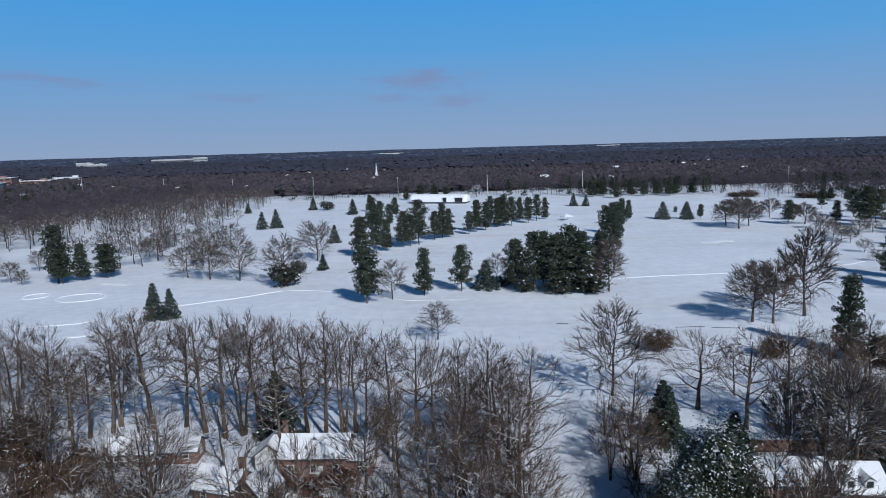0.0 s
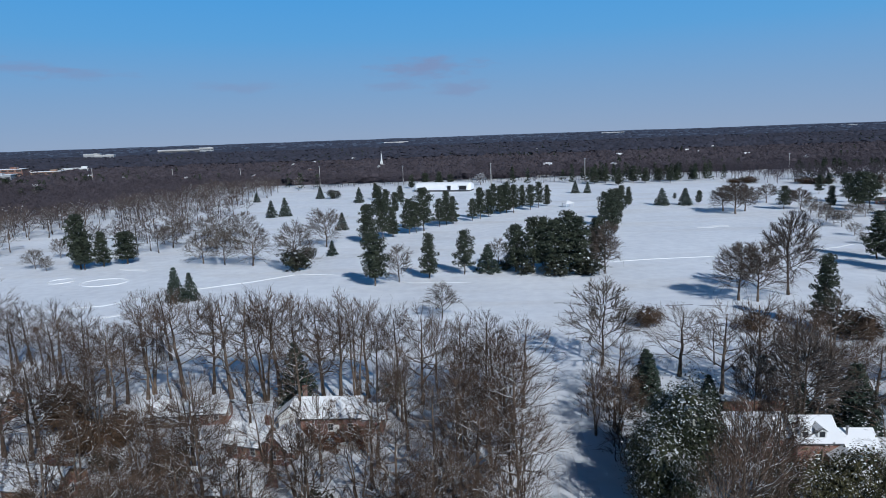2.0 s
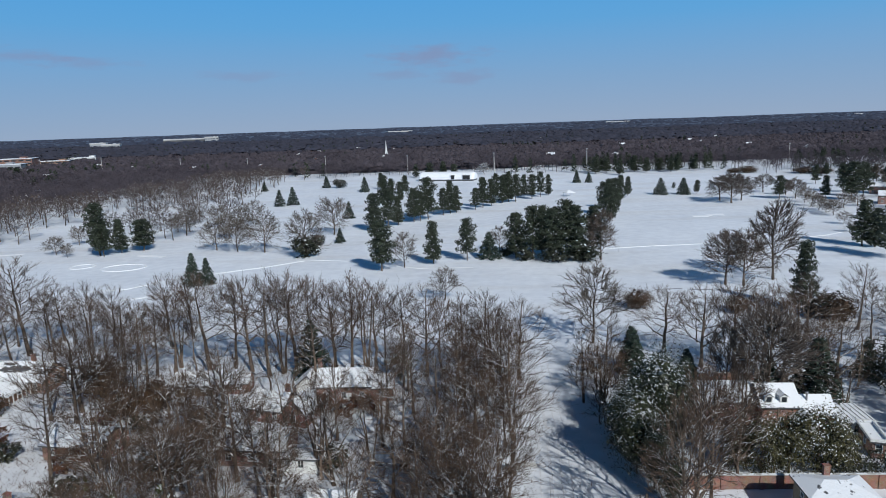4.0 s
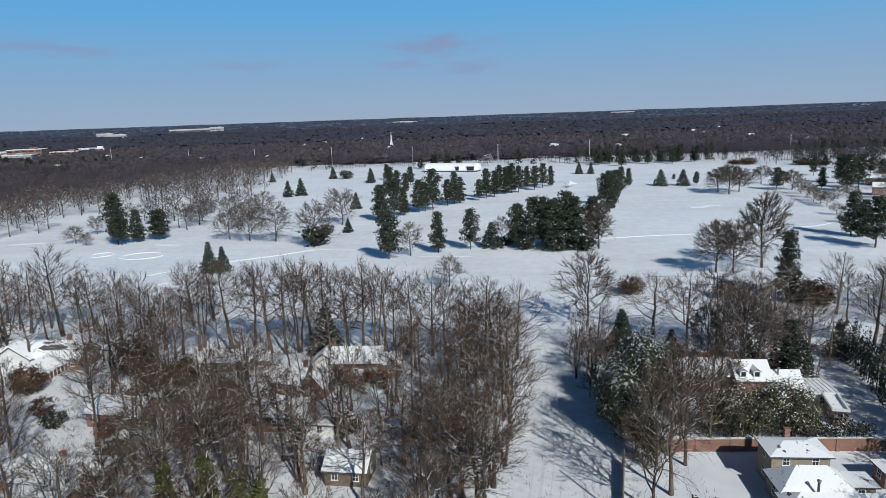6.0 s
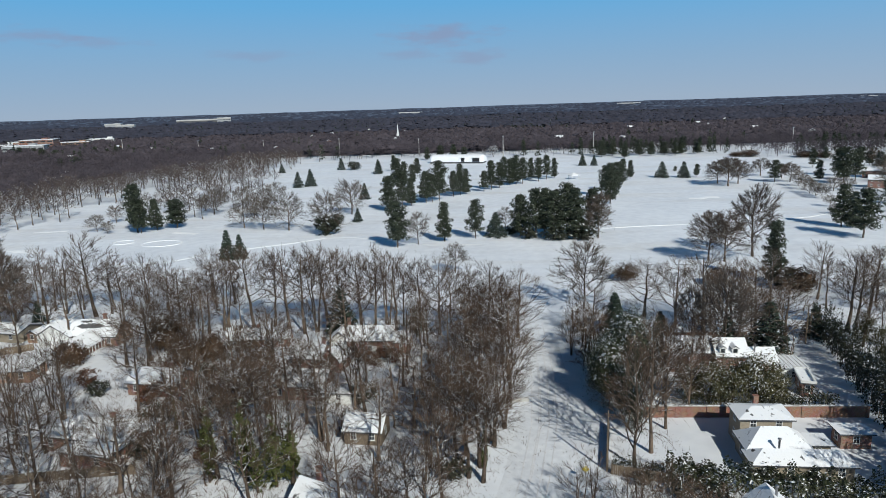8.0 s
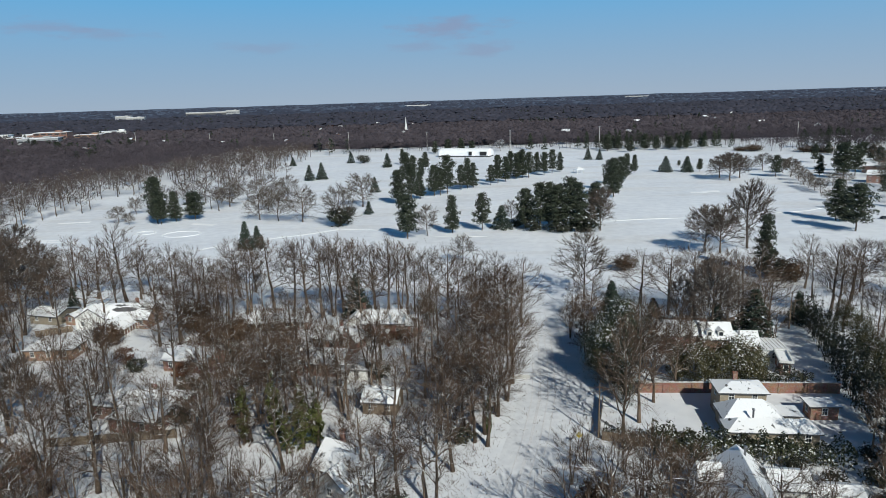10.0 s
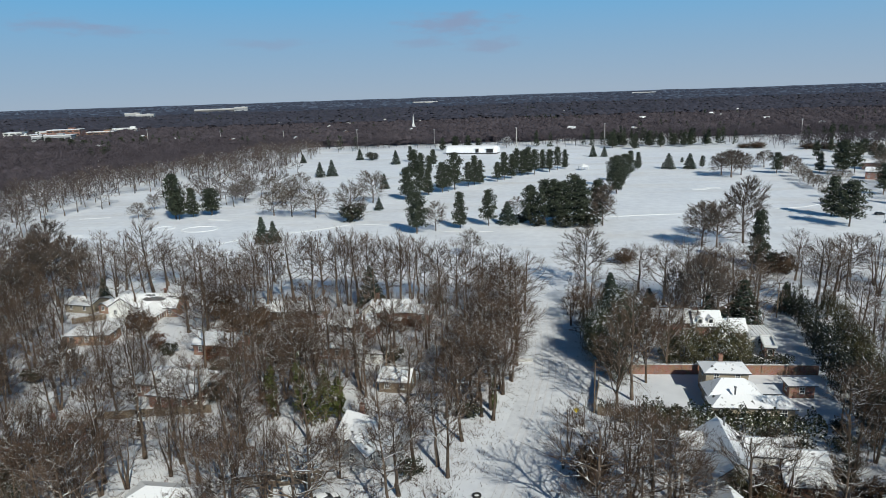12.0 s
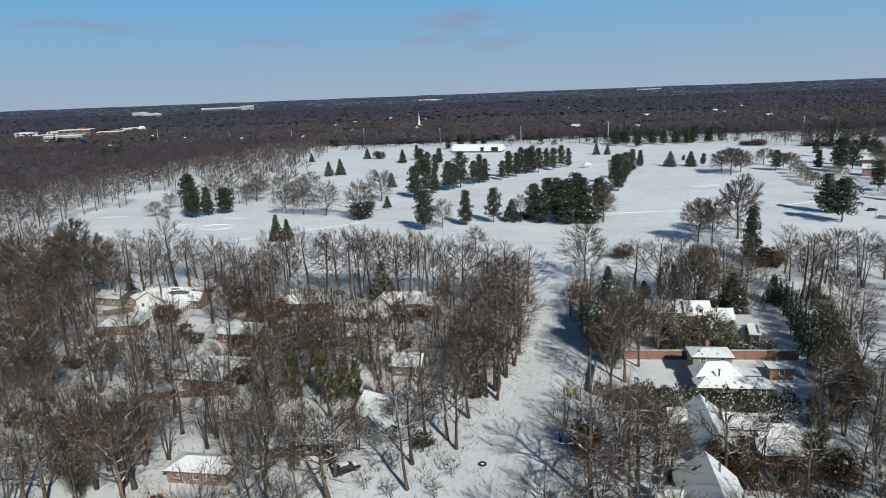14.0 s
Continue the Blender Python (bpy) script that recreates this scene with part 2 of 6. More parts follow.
GREY = material("grey_siding", (0.28, 0.29, 0.30), (0.38, 0.39, 0.40), 1.5, 0.8, 0.2, 6)
SHINGLE = material("grey_shingles", (0.07, 0.07, 0.075), (0.13, 0.13, 0.135), 3, 0.9, 0.4, 9)
WOOD = material("weathered_wood", (0.12, 0.09, 0.065), (0.24, 0.19, 0.14), 2, 0.85, 0.4, 8, snow=0.4, snow_from=0.8)
METAL = material("dull_metal", (0.25, 0.25, 0.26), (0.36, 0.36, 0.37), 2, 0.5, metal=0.7)
DARK = material("dark_rubber_and_bay_shade", (0.015, 0.015, 0.016), (0.035, 0.035, 0.036), 2, 0.6)
CONCRETE = material("concrete", (0.38, 0.37, 0.35), (0.5, 0.49, 0.47), 1, 0.85, 0.2, 5, snow=0.6, snow_from=0.8)
GLASS = material("window_glass", (0.03, 0.035, 0.04), (0.05, 0.055, 0.06), 1, 0.08)
GLASS.node_tree.nodes["Principled BSDF"].inputs["Specular IOR Level"].default_value = 0.5


# ---- ground, streets and paths ----
def mesh_from(name, verts, faces, mat, smooth=False):
    me = bpy.data.meshes.new(name)
    me.from_pydata(verts, [], faces)
    me.materials.append(mat)
    if smooth:
        me.polygons.foreach_set("use_smooth", [True] * len(me.polygons))
    me.update()
    return me


def part(name, bm, mat, parent, label=""):
    """Links a bmesh, or a finished mesh, as one mesh object under a thing."""
    if isinstance(bm, bmesh.types.BMesh):
        me = bpy.data.meshes.new(name)
        bm.to_mesh(me)
        bm.free()
        me.materials.append(mat)
    else:
        me = bm
    ob = new(name, me)
    ob.parent = parent
    if label:
        tagged(ob, label)
    return ob


def ribbon(points, width, z, thick=0.03, seed=0, wobble=0.0):
    """A low strip that follows a line of plan points, with sloping sides."""
    rnd = random.Random(seed)
    fine = []
    for (ax, ay), (bx, by) in zip(points, points[1:]):
        n = max(1, int(math.hypot(bx - ax, by - ay) / 4))
        fine += [(ax + (bx - ax) * i / n, ay + (by - ay) * i / n) for i in range(n)]
    fine.append(points[-1])
    verts, faces = [], []
    for i, (x, y) in enumerate(fine):
        ax, ay = fine[max(0, i - 1)]
        bx, by = fine[min(len(fine) - 1, i + 1)]
        l = math.hypot(bx - ax, by - ay) or 1
        nx, ny = -(by - ay) / l, (bx - ax) / l
        w = width * (1 + rnd.uniform(-wobble, wobble)) / 2
        for s, zz in ((-1.15, 0), (-1, 1), (1, 1), (1.15, 0)):
            verts.append((x + nx * w * s, y + ny * w * s, z + (thick if zz else 0)))
        if i:
            k = i * 4
            faces += [(k - 4 + j, k - 3 + j, k + 1 + j, k + j) for j in range(3)]
    return verts, faces


def strip(name, points, width, mat, label, category, z=0.004, thick=0.03, wobble=0.0, kind="structure"):
    v, f = ribbon(points, width, z, thick, 3, wobble)
    return tagged(new(name, mesh_from(name, v, f, mat)), label, category, kind=kind)


steps = [-4950, -3000, -1800, -1000, -600, -300, -150, 0, 150, 300, 600, 1000, 1800, 3000, 4950]
gv = [(x, y, 0) for y in steps for x in steps]
n = len(steps)
gf = [(j * n + i, j * n + i + 1, (j + 1) * n + i + 1, (j + 1) * n + i) for j in range(n - 1) for i in range(n - 1)]
tagged(new("ground", mesh_from("ground", gv, gf, SNOW)), "open snow-covered ground of a golf course and gardens", "ground", kind="structure")

ROAD_LINE = [(-30, -110), (-8, -20), (0, 8), (6, 28), (10.5, 46), (13.7, 62), (15.8, 82), (17, 108), (17.4, 117)]
strip("road", ROAD_LINE, 8.5, PACKED_SNOW, "snow-covered residential street with tyre tracks", "street", 0.004, 0.02)
strip("road_cross", [(-260, 126), (-120, 124), (-33, 121), (26, 119.5), (80, 116), (240, 108)], 7.5, PACKED_SNOW,
      "snow-covered cross street along the golf course", "street", 0.030, 0.02)
for off in (-2.4, -1.0, -0.7, 0.8, 2.2):
    strip("tyre_track", [(x + off, y + (0.25 * off)) for x, y in ROAD_LINE[1:]], 0.2, TRACK_SNOW,
          "narrow tyre track pressed into street snow", "tyre track", 0.030, 0.012, 0.08)
# trodden and wind-swept lines on the course
strip("cart_path", [(-132.8, 188.6), (-124.1, 190.8), (-111.9, 193.4), (-99.7, 207.8), (-89.1, 213.5), (-73.0, 222.2),
    (-59.7, 232.2)], 0.8, PATH_SNOW, "cart path drifted over with bright snow", "path", 0.004, 0.15, 0.3)
strip("cart_path", [(-58.7, 232.0), (-47.4, 231.6), (-30.0, 222.3), (-13.8, 212.2), (6.7, 210.6)], 0.5, PATH_SNOW, "cart path drifted over with bright snow", "path", 0.004, 0.10, 0.4)
strip("cart_path", [(59.4, 237.6), (77.4, 240.4), (105.3, 242.0)], 0.9, PATH_SNOW, "cart path drifted over with bright snow", "path", 0.004, 0.15, 0.3)
strip("cart_path", [(140.6, 248.3), (155.9, 252.0), (166.2, 258.0), (176.3, 263.0)], 0.9, PATH_SNOW, "cart path drifted over with bright snow", "path", 0.004, 0.15, 0.3)
strip("snow_drift", [(-108.4, 178.4), (-104.0, 179.1), (-99.1, 182.5)], 1.6, CLEAN_SNOW, "bright drift of clean snow", "snow drift", 0.004, 0.15, 0.5)
strip("snow_drift", [(123.7, 316.3), (129.4, 315.3), (134.9, 319.9), (140.8, 318.8)], 4.0, CLEAN_SNOW, "bright drift of clean snow", "snow drift", 0.004, 0.15, 0.5)
strip("snow_drift", [(-136.9, 254.8), (-123.3, 249.9)], 3.0, CLEAN_SNOW, "bright drift of clean snow", "snow drift", 0.004, 0.1, 0.5)
strip("snow_drift", [(-190.0, 219.0), (-178.9, 216.7), (-170.6, 214.7)], 1.8, CLEAN_SNOW, "bright drift of clean snow", "snow drift", 0.004, 0.1, 0.5)
strip("snow_drift", [(-205.3, 221.2), (-195.8, 221.5), (-182.0, 221.3)], 1.8, CLEAN_SNOW, "bright drift of clean snow", "snow drift", 0.004, 0.1, 0.5)
strip("snow_drift", [(-210.4, 263.8), (-194.9, 266.7)], 2.2, CLEAN_SNOW, "bright drift of clean snow", "snow drift", 0.004, 0.1, 0.5)
for cx, cy, rx, ry in ((-150, 234, 4.5, 4.5), (-131, 229.5, 8.5, 6.5)):
    loop = [(cx + rx * math.cos(a / 24 * math.tau), cy + ry * math.sin(a / 24 * math.tau)) for a in range(25)]
    strip("bunker_rim", loop, 0.6, PATH_SNOW, "snowy rim of a round sand bunker", "bunker", 0.004, 0.2, 0.4)
strip("drain_cover", [(30.1, 179.4), (33.3, 179.1)], 0.7, SHINGLE, "dark bare strip of ground in the snow", "ditch", 0.004, 0.02, 0.3)
strip("ditch", [(60.9, 172.5), (69.0, 172.8)], 0.5, SHINGLE, "dark narrow ditch edge in the snow", "ditch", 0.004, 0.02, 0.5)
strip("ditch", [(70.4, 171.5), (77.4, 170.3)], 0.5, SHINGLE, "dark narrow ditch edge in the snow", "ditch", 0.004, 0.02, 0.5)
strip("ditch", [(70.6, 161.6), (76.8, 161.1)], 0.4, SHINGLE, "dark narrow ditch edge in the snow", "ditch", 0.004, 0.02, 0.5)


# ---- trees ----
def tube(V, F, pts, radii, sides):
    """A tapering tube; a zero radius at the end closes it to a point."""
    first = len(V)
    rings = []
    for i, (p, r) in enumerate(zip(pts, radii)):
        a, b = pts[max(0, i - 1)], pts[min(len(pts) - 1, i + 1)]
        d = (b - a).normalized() if (b - a).length > 1e-6 else Vector((0, 0, 1))
        u = d.orthogonal().normalized()
        w = d.cross(u)
        if r <= 0:
            V.append(tuple(p))
            rings.append([len(V) - 1] * sides)
            continue
        ring = []
        for k in range(sides):
            q = p + (u * math.cos(k * math.tau / sides) + w * math.sin(k * math.tau / sides)) * r
            V.append(tuple(q))
            ring.append(len(V) - 1)
        rings.append(ring)
    for lo, hi in zip(rings, rings[1:]):
        for k in range(sides):
            j = (k + 1) % sides
            if hi[k] == hi[j]:
                F.append((lo[k], lo[j], hi[k]))
            else:
                F.append((lo[k], lo[j], hi[j], hi[k]))


def bare_skeleton(seed, height, radius, bole, counts, trunk_r, twig_r, forks=1, level=0.0, sides=4):
    """Trunk and limbs in one mesh's lists, branches and twigs in another's. The limbs arch out to a rounded crown of the given
    radius that begins at bole times the height; counts: limbs, branches on each, twigs on each, fine twigs on each."""
    rnd = random.Random(seed)
    tv, tf, cv, cf = [], [], [], []
    mid = height * (1 + bole * 0.8) / 2
    half = height - mid

    def wild(k=1.0):
        return Vector((rnd.gauss(0, k), rnd.gauss(0, k), rnd.gauss(0, k)))

    def sliver(p, q, r):
        s = (q - p).cross(wild())
        s = s.normalized() * r if s.length > 1e-6 else Vector((r, 0, 0))
        k = len(cv)
        cv.extend((tuple(p - s), tuple(p + s), tuple(q)))
        cf.append((k, k + 1, k + 2))

    def bend(p0, p1, p2, n, shake):
        pts = []
        for i in range(n + 1):
            f = i / n
            p = p0 * (1 - f) ** 2 + p1 * 2 * f * (1 - f) + p2 * f * f
            pts.append(p + wild(shake) if 0 < i < n else p)
        return pts

    def along(pts, f):
        i = min(len(pts) - 2, int(f * (len(pts) - 1)))
        return pts[i].lerp(pts[i + 1], f * (len(pts) - 1) - i), (pts[i + 1] - pts[i]).normalized()

    stems = []
    for s in range(forks):
        a = s * math.tau / forks + rnd.uniform(-0.5, 0.5)
        lean = radius * 0.38 if forks > 1 else rnd.uniform(0.2, 1.1)
        foot = Vector((0.25 * math.cos(a), 0.25 * math.sin(a), -0.1)) if forks > 1 else Vector((0, 0, -0.1))
        top = Vector((lean * math.cos(a), lean * math.sin(a), height * rnd.uniform(0.78, 0.88)))
        pts = bend(foot, foot.lerp(top, 0.5) + Vector((0, 0, height * 0.06)) + wild(0.25), top, 7, 0.10)
        radii = [trunk_r * (1.3 if i == 0 else 1 - 0.82 * (i / 7) ** 0.9) for i in range(8)]
        tube(tv, tf, pts, radii, 6)
        stems.append((pts, radii))
    limbs, branches, twigs, fines = counts
    turn = rnd.uniform(0, math.tau)
    for k in range(limbs):
        pts, radii = stems[k % forks]
        f = (k + rnd.uniform(0.2, 0.8)) / limbs
        at, way = along(pts, min(0.99, bole + (0.97 - bole) * f ** 0.9))
        turn += 2.4 + rnd.uniform(-0.35, 0.35)
        up = -0.30 + 1.25 * f + rnd.uniform(-0.15, 0.15)
        flat = math.sqrt(max(0.04, 1 - min(1, abs(up)) ** 2))
        reach = rnd.uniform(0.70, 0.92)
        end = Vector((radius * flat * math.cos(turn) * reach, radius * flat * math.sin(turn) * reach, mid + half * min(up, 0.96) * reach))
        end.z = max(end.z, at.z + (0.10 - level) * (end - at).length)
        out = (end - at).length
        bow = at.lerp(end, 0.5) + Vector((math.cos(turn), math.sin(turn), 0)) * out * 0.09 - Vector((0, 0, out * (0.07 - level * 0.2))) + wild(out * 0.05)
        path = bend(at, bow, end, 5, out * 0.018)
        r0 = max(radii[min(7, int((bole + 0.97 * (1 - bole) * f) * 7))] * 0.58, 0.05)
        tube(tv, tf, path, [r0 * (1 - 0.86 * (i / 5) ** 0.8) for i in range(6)], sides)
        for j in range(branches):
            g = 0.14 + 0.86 * (j + rnd.uniform(0.1, 0.9)) / branches
            p, d = along(path, min(g, 0.995))
            away = (p - Vector((0, 0, mid * 0.8))).normalized()
            side = d.cross(wild()).normalized()
            go = (d * 0.70 + side * 0.62 + away * 0.25 + Vector((0, 0, 0.22 - level))).normalized()
            size = out * (0.66 - 0.36 * g) * rnd.uniform(0.75, 1.2)
            q = p + go * size
            kink = p.lerp(q, 0.5) + wild(size * 0.07)
            br = max(r0 * (1 - 0.75 * g) * 0.6, twig_r * 2.0)
            tube(tv, tf, [p, kink, q], [br, br * 0.75, twig_r], 3)
            for t in range(twigs):
                h = 0.22 + 0.78 * (t + rnd.random()) / twigs
                u = p.lerp(kink, h * 2) if h < 0.5 else kink.lerp(q, h * 2 - 1)
                gt = (go * 0.85 + wild(0.38) + away * 0.25 + Vector((0, 0, 0.12 - level * 0.5))).normalized()
                lt = max(0.6, size * rnd.uniform(0.42, 0.75))
                v = u + gt * lt
                sliver(u, v, twig_r * 1.15)
                for w in range(fines):
                    m = u.lerp(v, 0.15 + 0.8 * (w + rnd.random()) / fines)
                    sliver(m, m + (gt * 0.9 + wild(0.42)).normalized() * lt * rnd.uniform(0.5, 0.95), twig_r * 0.8)
    k = height / max(v[2] for v in cv)
    tv = [(x * k, y * k, z * k) for x, y, z in tv]
    cv = [(x * k, y * k, z * k) for x, y, z in cv]
    return tv, tf, cv, cf


def bare_model(seed, radius, bole, counts, trunk_r, twig_r, twig=None, forks=1, height=18.0, level=0.0, sides=4):
    tv, tf, cv, cf = bare_skeleton(seed, height, radius, bole, counts, trunk_r, twig_r, forks, level, sides)
    return [("trunk", mesh_from("bare_trunk", tv, tf, BARK, True)), ("crown", mesh_from("bare_crown", cv, cf, twig or TWIG))]


def lobe(V, F, rnd, c, size, count, leaf, flat=0.7):
    """A clump of needles: short blades lying over a rounded lump, thickest on its upper side."""
    for _ in range(count):
        d = Vector((rnd.gauss(0, 1), rnd.gauss(0, 1), rnd.gauss(0.25, 0.9))).normalized()
        o = c + Vector((d.x, d.y, d.z * flat)) * size * rnd.uniform(0.55, 1.05)
        nrm = (d + Vector((rnd.gauss(0, 0.45), rnd.gauss(0, 0.45), 0.25 + rnd.gauss(0, 0.45)))).normalized()
        u = nrm.orthogonal().normalized()
        u.rotate(Matrix.Rotation(rnd.uniform(0, math.tau), 3, nrm))
        v = nrm.cross(u) * leaf * 0.36
        u = u * leaf * rnd.uniform(0.7, 1.3)
        k = len(V)
        V += [tuple(o - v), tuple(o + v), tuple(o + u)]
        F.append((k, k + 1, k + 2))


def conifer_model(seed, height=18.0, low=0.3, radius=3.0, whorls=13, per=5, clump=1.25, blades=44, leaf=0.55, shape="pine", mat=None):
    """shape pine: an irregular crown of rounded clumps with gaps; spruce: a dense cone."""
    rnd = random.Random(seed)
    tv, tf, cv, cf = [], [], [], []
    pts = [Vector((0, 0, -0.1))]
    for i in range(1, 9):
        pts.append(Vector((rnd.gauss(0, 0.12), rnd.gauss(0, 0.12), height * 0.95 * i / 8)))
    tube(tv, tf, pts, [0.26 * (1 - 0.85 * i / 8) for i in range(9)], 7)
    turn = rnd.uniform(0, math.tau)
    for w in range(whorls):
        f = w / (whorls - 1)
        z = height * (low + (0.955 - low) * f)
        if shape == "pine":
            reach = radius * min(1.0, 0.62 + 1.3 * f) * (1.08 - f) ** 0.58 * rnd.uniform(0.6, 1.2)
        else:
            reach = radius * (1.02 - f) ** 0.9 + 0.15
        count = max(2, round(per * (0.4 + 0.6 * reach / radius)))
        for k in range(count):
            turn += math.tau / count + rnd.uniform(-0.4, 0.4)
            r = reach * (rnd.uniform(0.45, 1.05) if shape == "pine" else rnd.uniform(0.7, 1.0))
            rise = rnd.uniform(0.0, 0.30) if shape == "pine" else rnd.uniform(-0.30, -0.05)
            tip = Vector((math.cos(turn) * r, math.sin(turn) * r, z + r * rise))
            root = Vector((0, 0, z))
            if f < 0.9:
                tube(tv, tf, [root, root.lerp(tip, 0.95)], [0.06, 0.02], 3)
            size = clump * rnd.uniform(0.7, 1.2) * (1.0 if shape == "pine" else 0.55 + 0.55 * (1 - f))
            lobe(cv, cf, rnd, root.lerp(tip, 0.86), size, blades, leaf)
            lobe(cv, cf, rnd, root.lerp(tip, 0.42), size * 0.85, blades // 3, leaf * 1.2)
    lobe(cv, cf, rnd, Vector((0, 0, height * 0.955)), clump * (0.75 if shape == "pine" else 0.45), blades, leaf * 0.9, 1.0)
    return [("trunk", mesh_from("conifer_trunk", tv, tf, BARK, True)), ("crown", mesh_from("conifer_crown", cv, cf, mat or NEEDLE))]


def leafy_model(seed, height, radius, low=0.05, clusters=90, leaves=34, leaf=0.34, mat=None, lumps=0.25, taper=0.0, core=0):
    """Broad-leaved evergreen: a short trunk and a dense uneven crown of single leaves."""
    rnd = random.Random(seed)
    tv, tf, V, F = [], [], [], []
    tube(tv, tf, [Vector((0, 0, -0.1)), Vector((0.05, 0, height * 0.45)), Vector((0, 0.05, height * 0.85))], [0.2, 0.12, 0.03], 6)
    mid, half = height * (1 + low) / 2, height * (1 - low) / 2
    for c in range(clusters):
        d = Vector((rnd.gauss(0, 1), rnd.gauss(0, 1), rnd.gauss(0, 1))).normalized()
        rr = rnd.uniform(0.55, 1.0) * (1 + lumps * noise.noise(d * 2.3 + Vector((seed, 0, 0))))
        slim = 1 - taper * max(0, d.z * rr)
        p = Vector((d.x * radius * rr * slim, d.y * radius * rr * slim, mid + d.z * half * rr))
        if c % 4 == 0:
            tube(tv, tf, [Vector((0, 0, max(0.2, p.z * 0.6))), p], [0.05, 0.015], 3)
        s = radius * 0.26 * rnd.uniform(0.7, 1.3)
        for _ in range(leaves):
            q = p + Vector((rnd.gauss(0, 1), rnd.gauss(0, 1), rnd.gauss(0, 0.8))) * s * 0.6
            q.z = max(q.z, 0.05)
            nrm = (d + Vector((rnd.gauss(0, 0.6), rnd.gauss(0, 0.6), 0.5 + rnd.gauss(0, 0.5)))).normalized()
            u = nrm.orthogonal().normalized()
            u.rotate(Matrix.Rotation(rnd.uniform(0, math.tau), 3, nrm))
            v = nrm.cross(u)
            a, b = leaf * rnd.uniform(0.7, 1.3), leaf * 0.5 * rnd.uniform(0.7, 1.3)
            k = len(V)
            V += [tuple(q - u * a), tuple(q + v * b + nrm * 0.04), tuple(q + u * a), tuple(q - v * b + nrm * 0.04)]
            F.append((k, k + 1, k + 2, k + 3))
    for c in range(core):
        d = Vector((rnd.gauss(0, 1), rnd.gauss(0, 1), rnd.gauss(0, 1))).normalized()
        rr = rnd.uniform(0.3, 0.75)
        p = Vector((d.x * radius * rr * (1 - taper * max(0, d.z * rr)), d.y * radius * rr * (1 - taper * max(0, d.z * rr)), mid + d.z * half * rr * 1.15))
        u = d.orthogonal().normalized() * 0.5
        v = d.cross(u)
        k = len(V)
        V += [tuple(p - u), tuple(p + v), tuple(p + u), tuple(p - v)]
        F.append((k, k + 1, k + 2, k + 3))
    return [("trunk", mesh_from("evergreen_trunk", tv, tf, BARK, True)), ("crown", mesh_from("evergreen_crown", V, F, mat or MAGNOLIA))]


def plant(name, model, x, y, sx, sz, label, category, group="", turn=None, z=0.0, rnd=random.Random(5)):
    root = new(name)
    root.matrix_basis = pose(x, y, z, 0, 0, rnd.uniform(0, 360) if turn is None else turn) @ Matrix.Diagonal((sx, sx, sz, 1))
    for part_name, me in model:
        part(part_name, me, None, root)
    return tagged(root, label, category, group)


# models, each 18 m tall unless said otherwise
OAKS = [bare_model(s, 6.8, 0.22, (16, 8, 4, 3), 0.40, 0.023) for s in (11, 12, 13, 14)]
TALLS = [bare_model(s, r, b, (16, 7, 4, 3), 0.32, 0.022) for s, r, b in ((21, 4.8, 0.36), (22, 5.6, 0.42), (23, 4.4, 0.30), (24, 5.2, 0.40), (25, 4.8, 0.34))]
ROUNDS = [bare_model(s, 6.2, 0.10, (24, 7, 5, 4), 0.24, 0.044, PALE_TWIG, 1, 18.0, 0.10) for s in (31, 32, 33)]
FORKED = [bare_model(s, 5.6, 0.26, (15, 7, 4, 3), 0.23, 0.022, None, 3) for s in (41, 42, 43)]
WOODLAND = [bare_model(s, 5.8, 0.24, (12, 5, 4, 3), 0.24, 0.050, WOOD_TWIG, sides=3) for s in (51, 52, 53, 54)]
CYPRESSES = [bare_model(s, 4.4, 0.14, (24, 6, 5, 2), 0.28, 0.024, None, 1, 18.0, 0.22) for s in (57, 58)]
SHRUBS = [bare_model(s, 1.3, 0.06, (7, 4, 5, 3), 0.05, 0.013, None, 3, 3.0, sides=3) for s in (61, 62)]
PINES = [conifer_model(s, 18, l, r, w, p, c, 62, 0.62) for s, l, r, w, p, c in ((71, 0.14, 5.7, 10, 7, 1.45), (72, 0.20, 6.2, 10, 7, 1.5), (73, 0.10, 5.1, 11, 6, 1.35), (74, 0.24, 6.4, 9, 7, 1.55))]
SPRUCES = [conifer_model(s, 12, 0.06, 4.1, 12, 7, 0.95, 44, 0.50, "spruce", SPRUCE) for s in (81, 82)]
MAGNOLIAS = [leafy_model(s, 10, 4.4, 0.04, 130, 36, 0.21, OLIVE_LEAF, 0.5, 0.25) for s in (91, 92)]
GIANTS = [leafy_model(s, 16, 5.4, 0.02, 260, 40, 0.19, MAGNOLIA, 0.6, 0.35, 1100) for s in (93, 94)]
BUSHES = [leafy_model(s, 3, 1.8, 0.0, 40, 22, 0.2, HEDGE_LEAF) for s in (95, 96)]
RUST_BUSH = [leafy_model(97, 3, 1.5, 0.15, 36, 22, 0.16, RUST_LEAF)]
IVIES = [leafy_model(99, 10, 1.3, 0.0, 90, 26, 0.20, IVY, 0.6, 0.5)]
CLIPPED = [leafy_model(98, 5, 3.6, 0.0, 110, 28, 0.2, BROWN_BUSH, 0.12, 0.0, 260)]
COURSE_OAKS = [bare_model(s, 5.8, 0.16, (24, 8, 6, 4), 0.30, 0.050, OAK_TWIG, 1, 18.0, 0.12) for s in (14, 15, 16)]
FROSTED = [bare_model(36, 5.8, 0.13, (13, 6, 6, 4), 0.3, 0.12, FROST)]

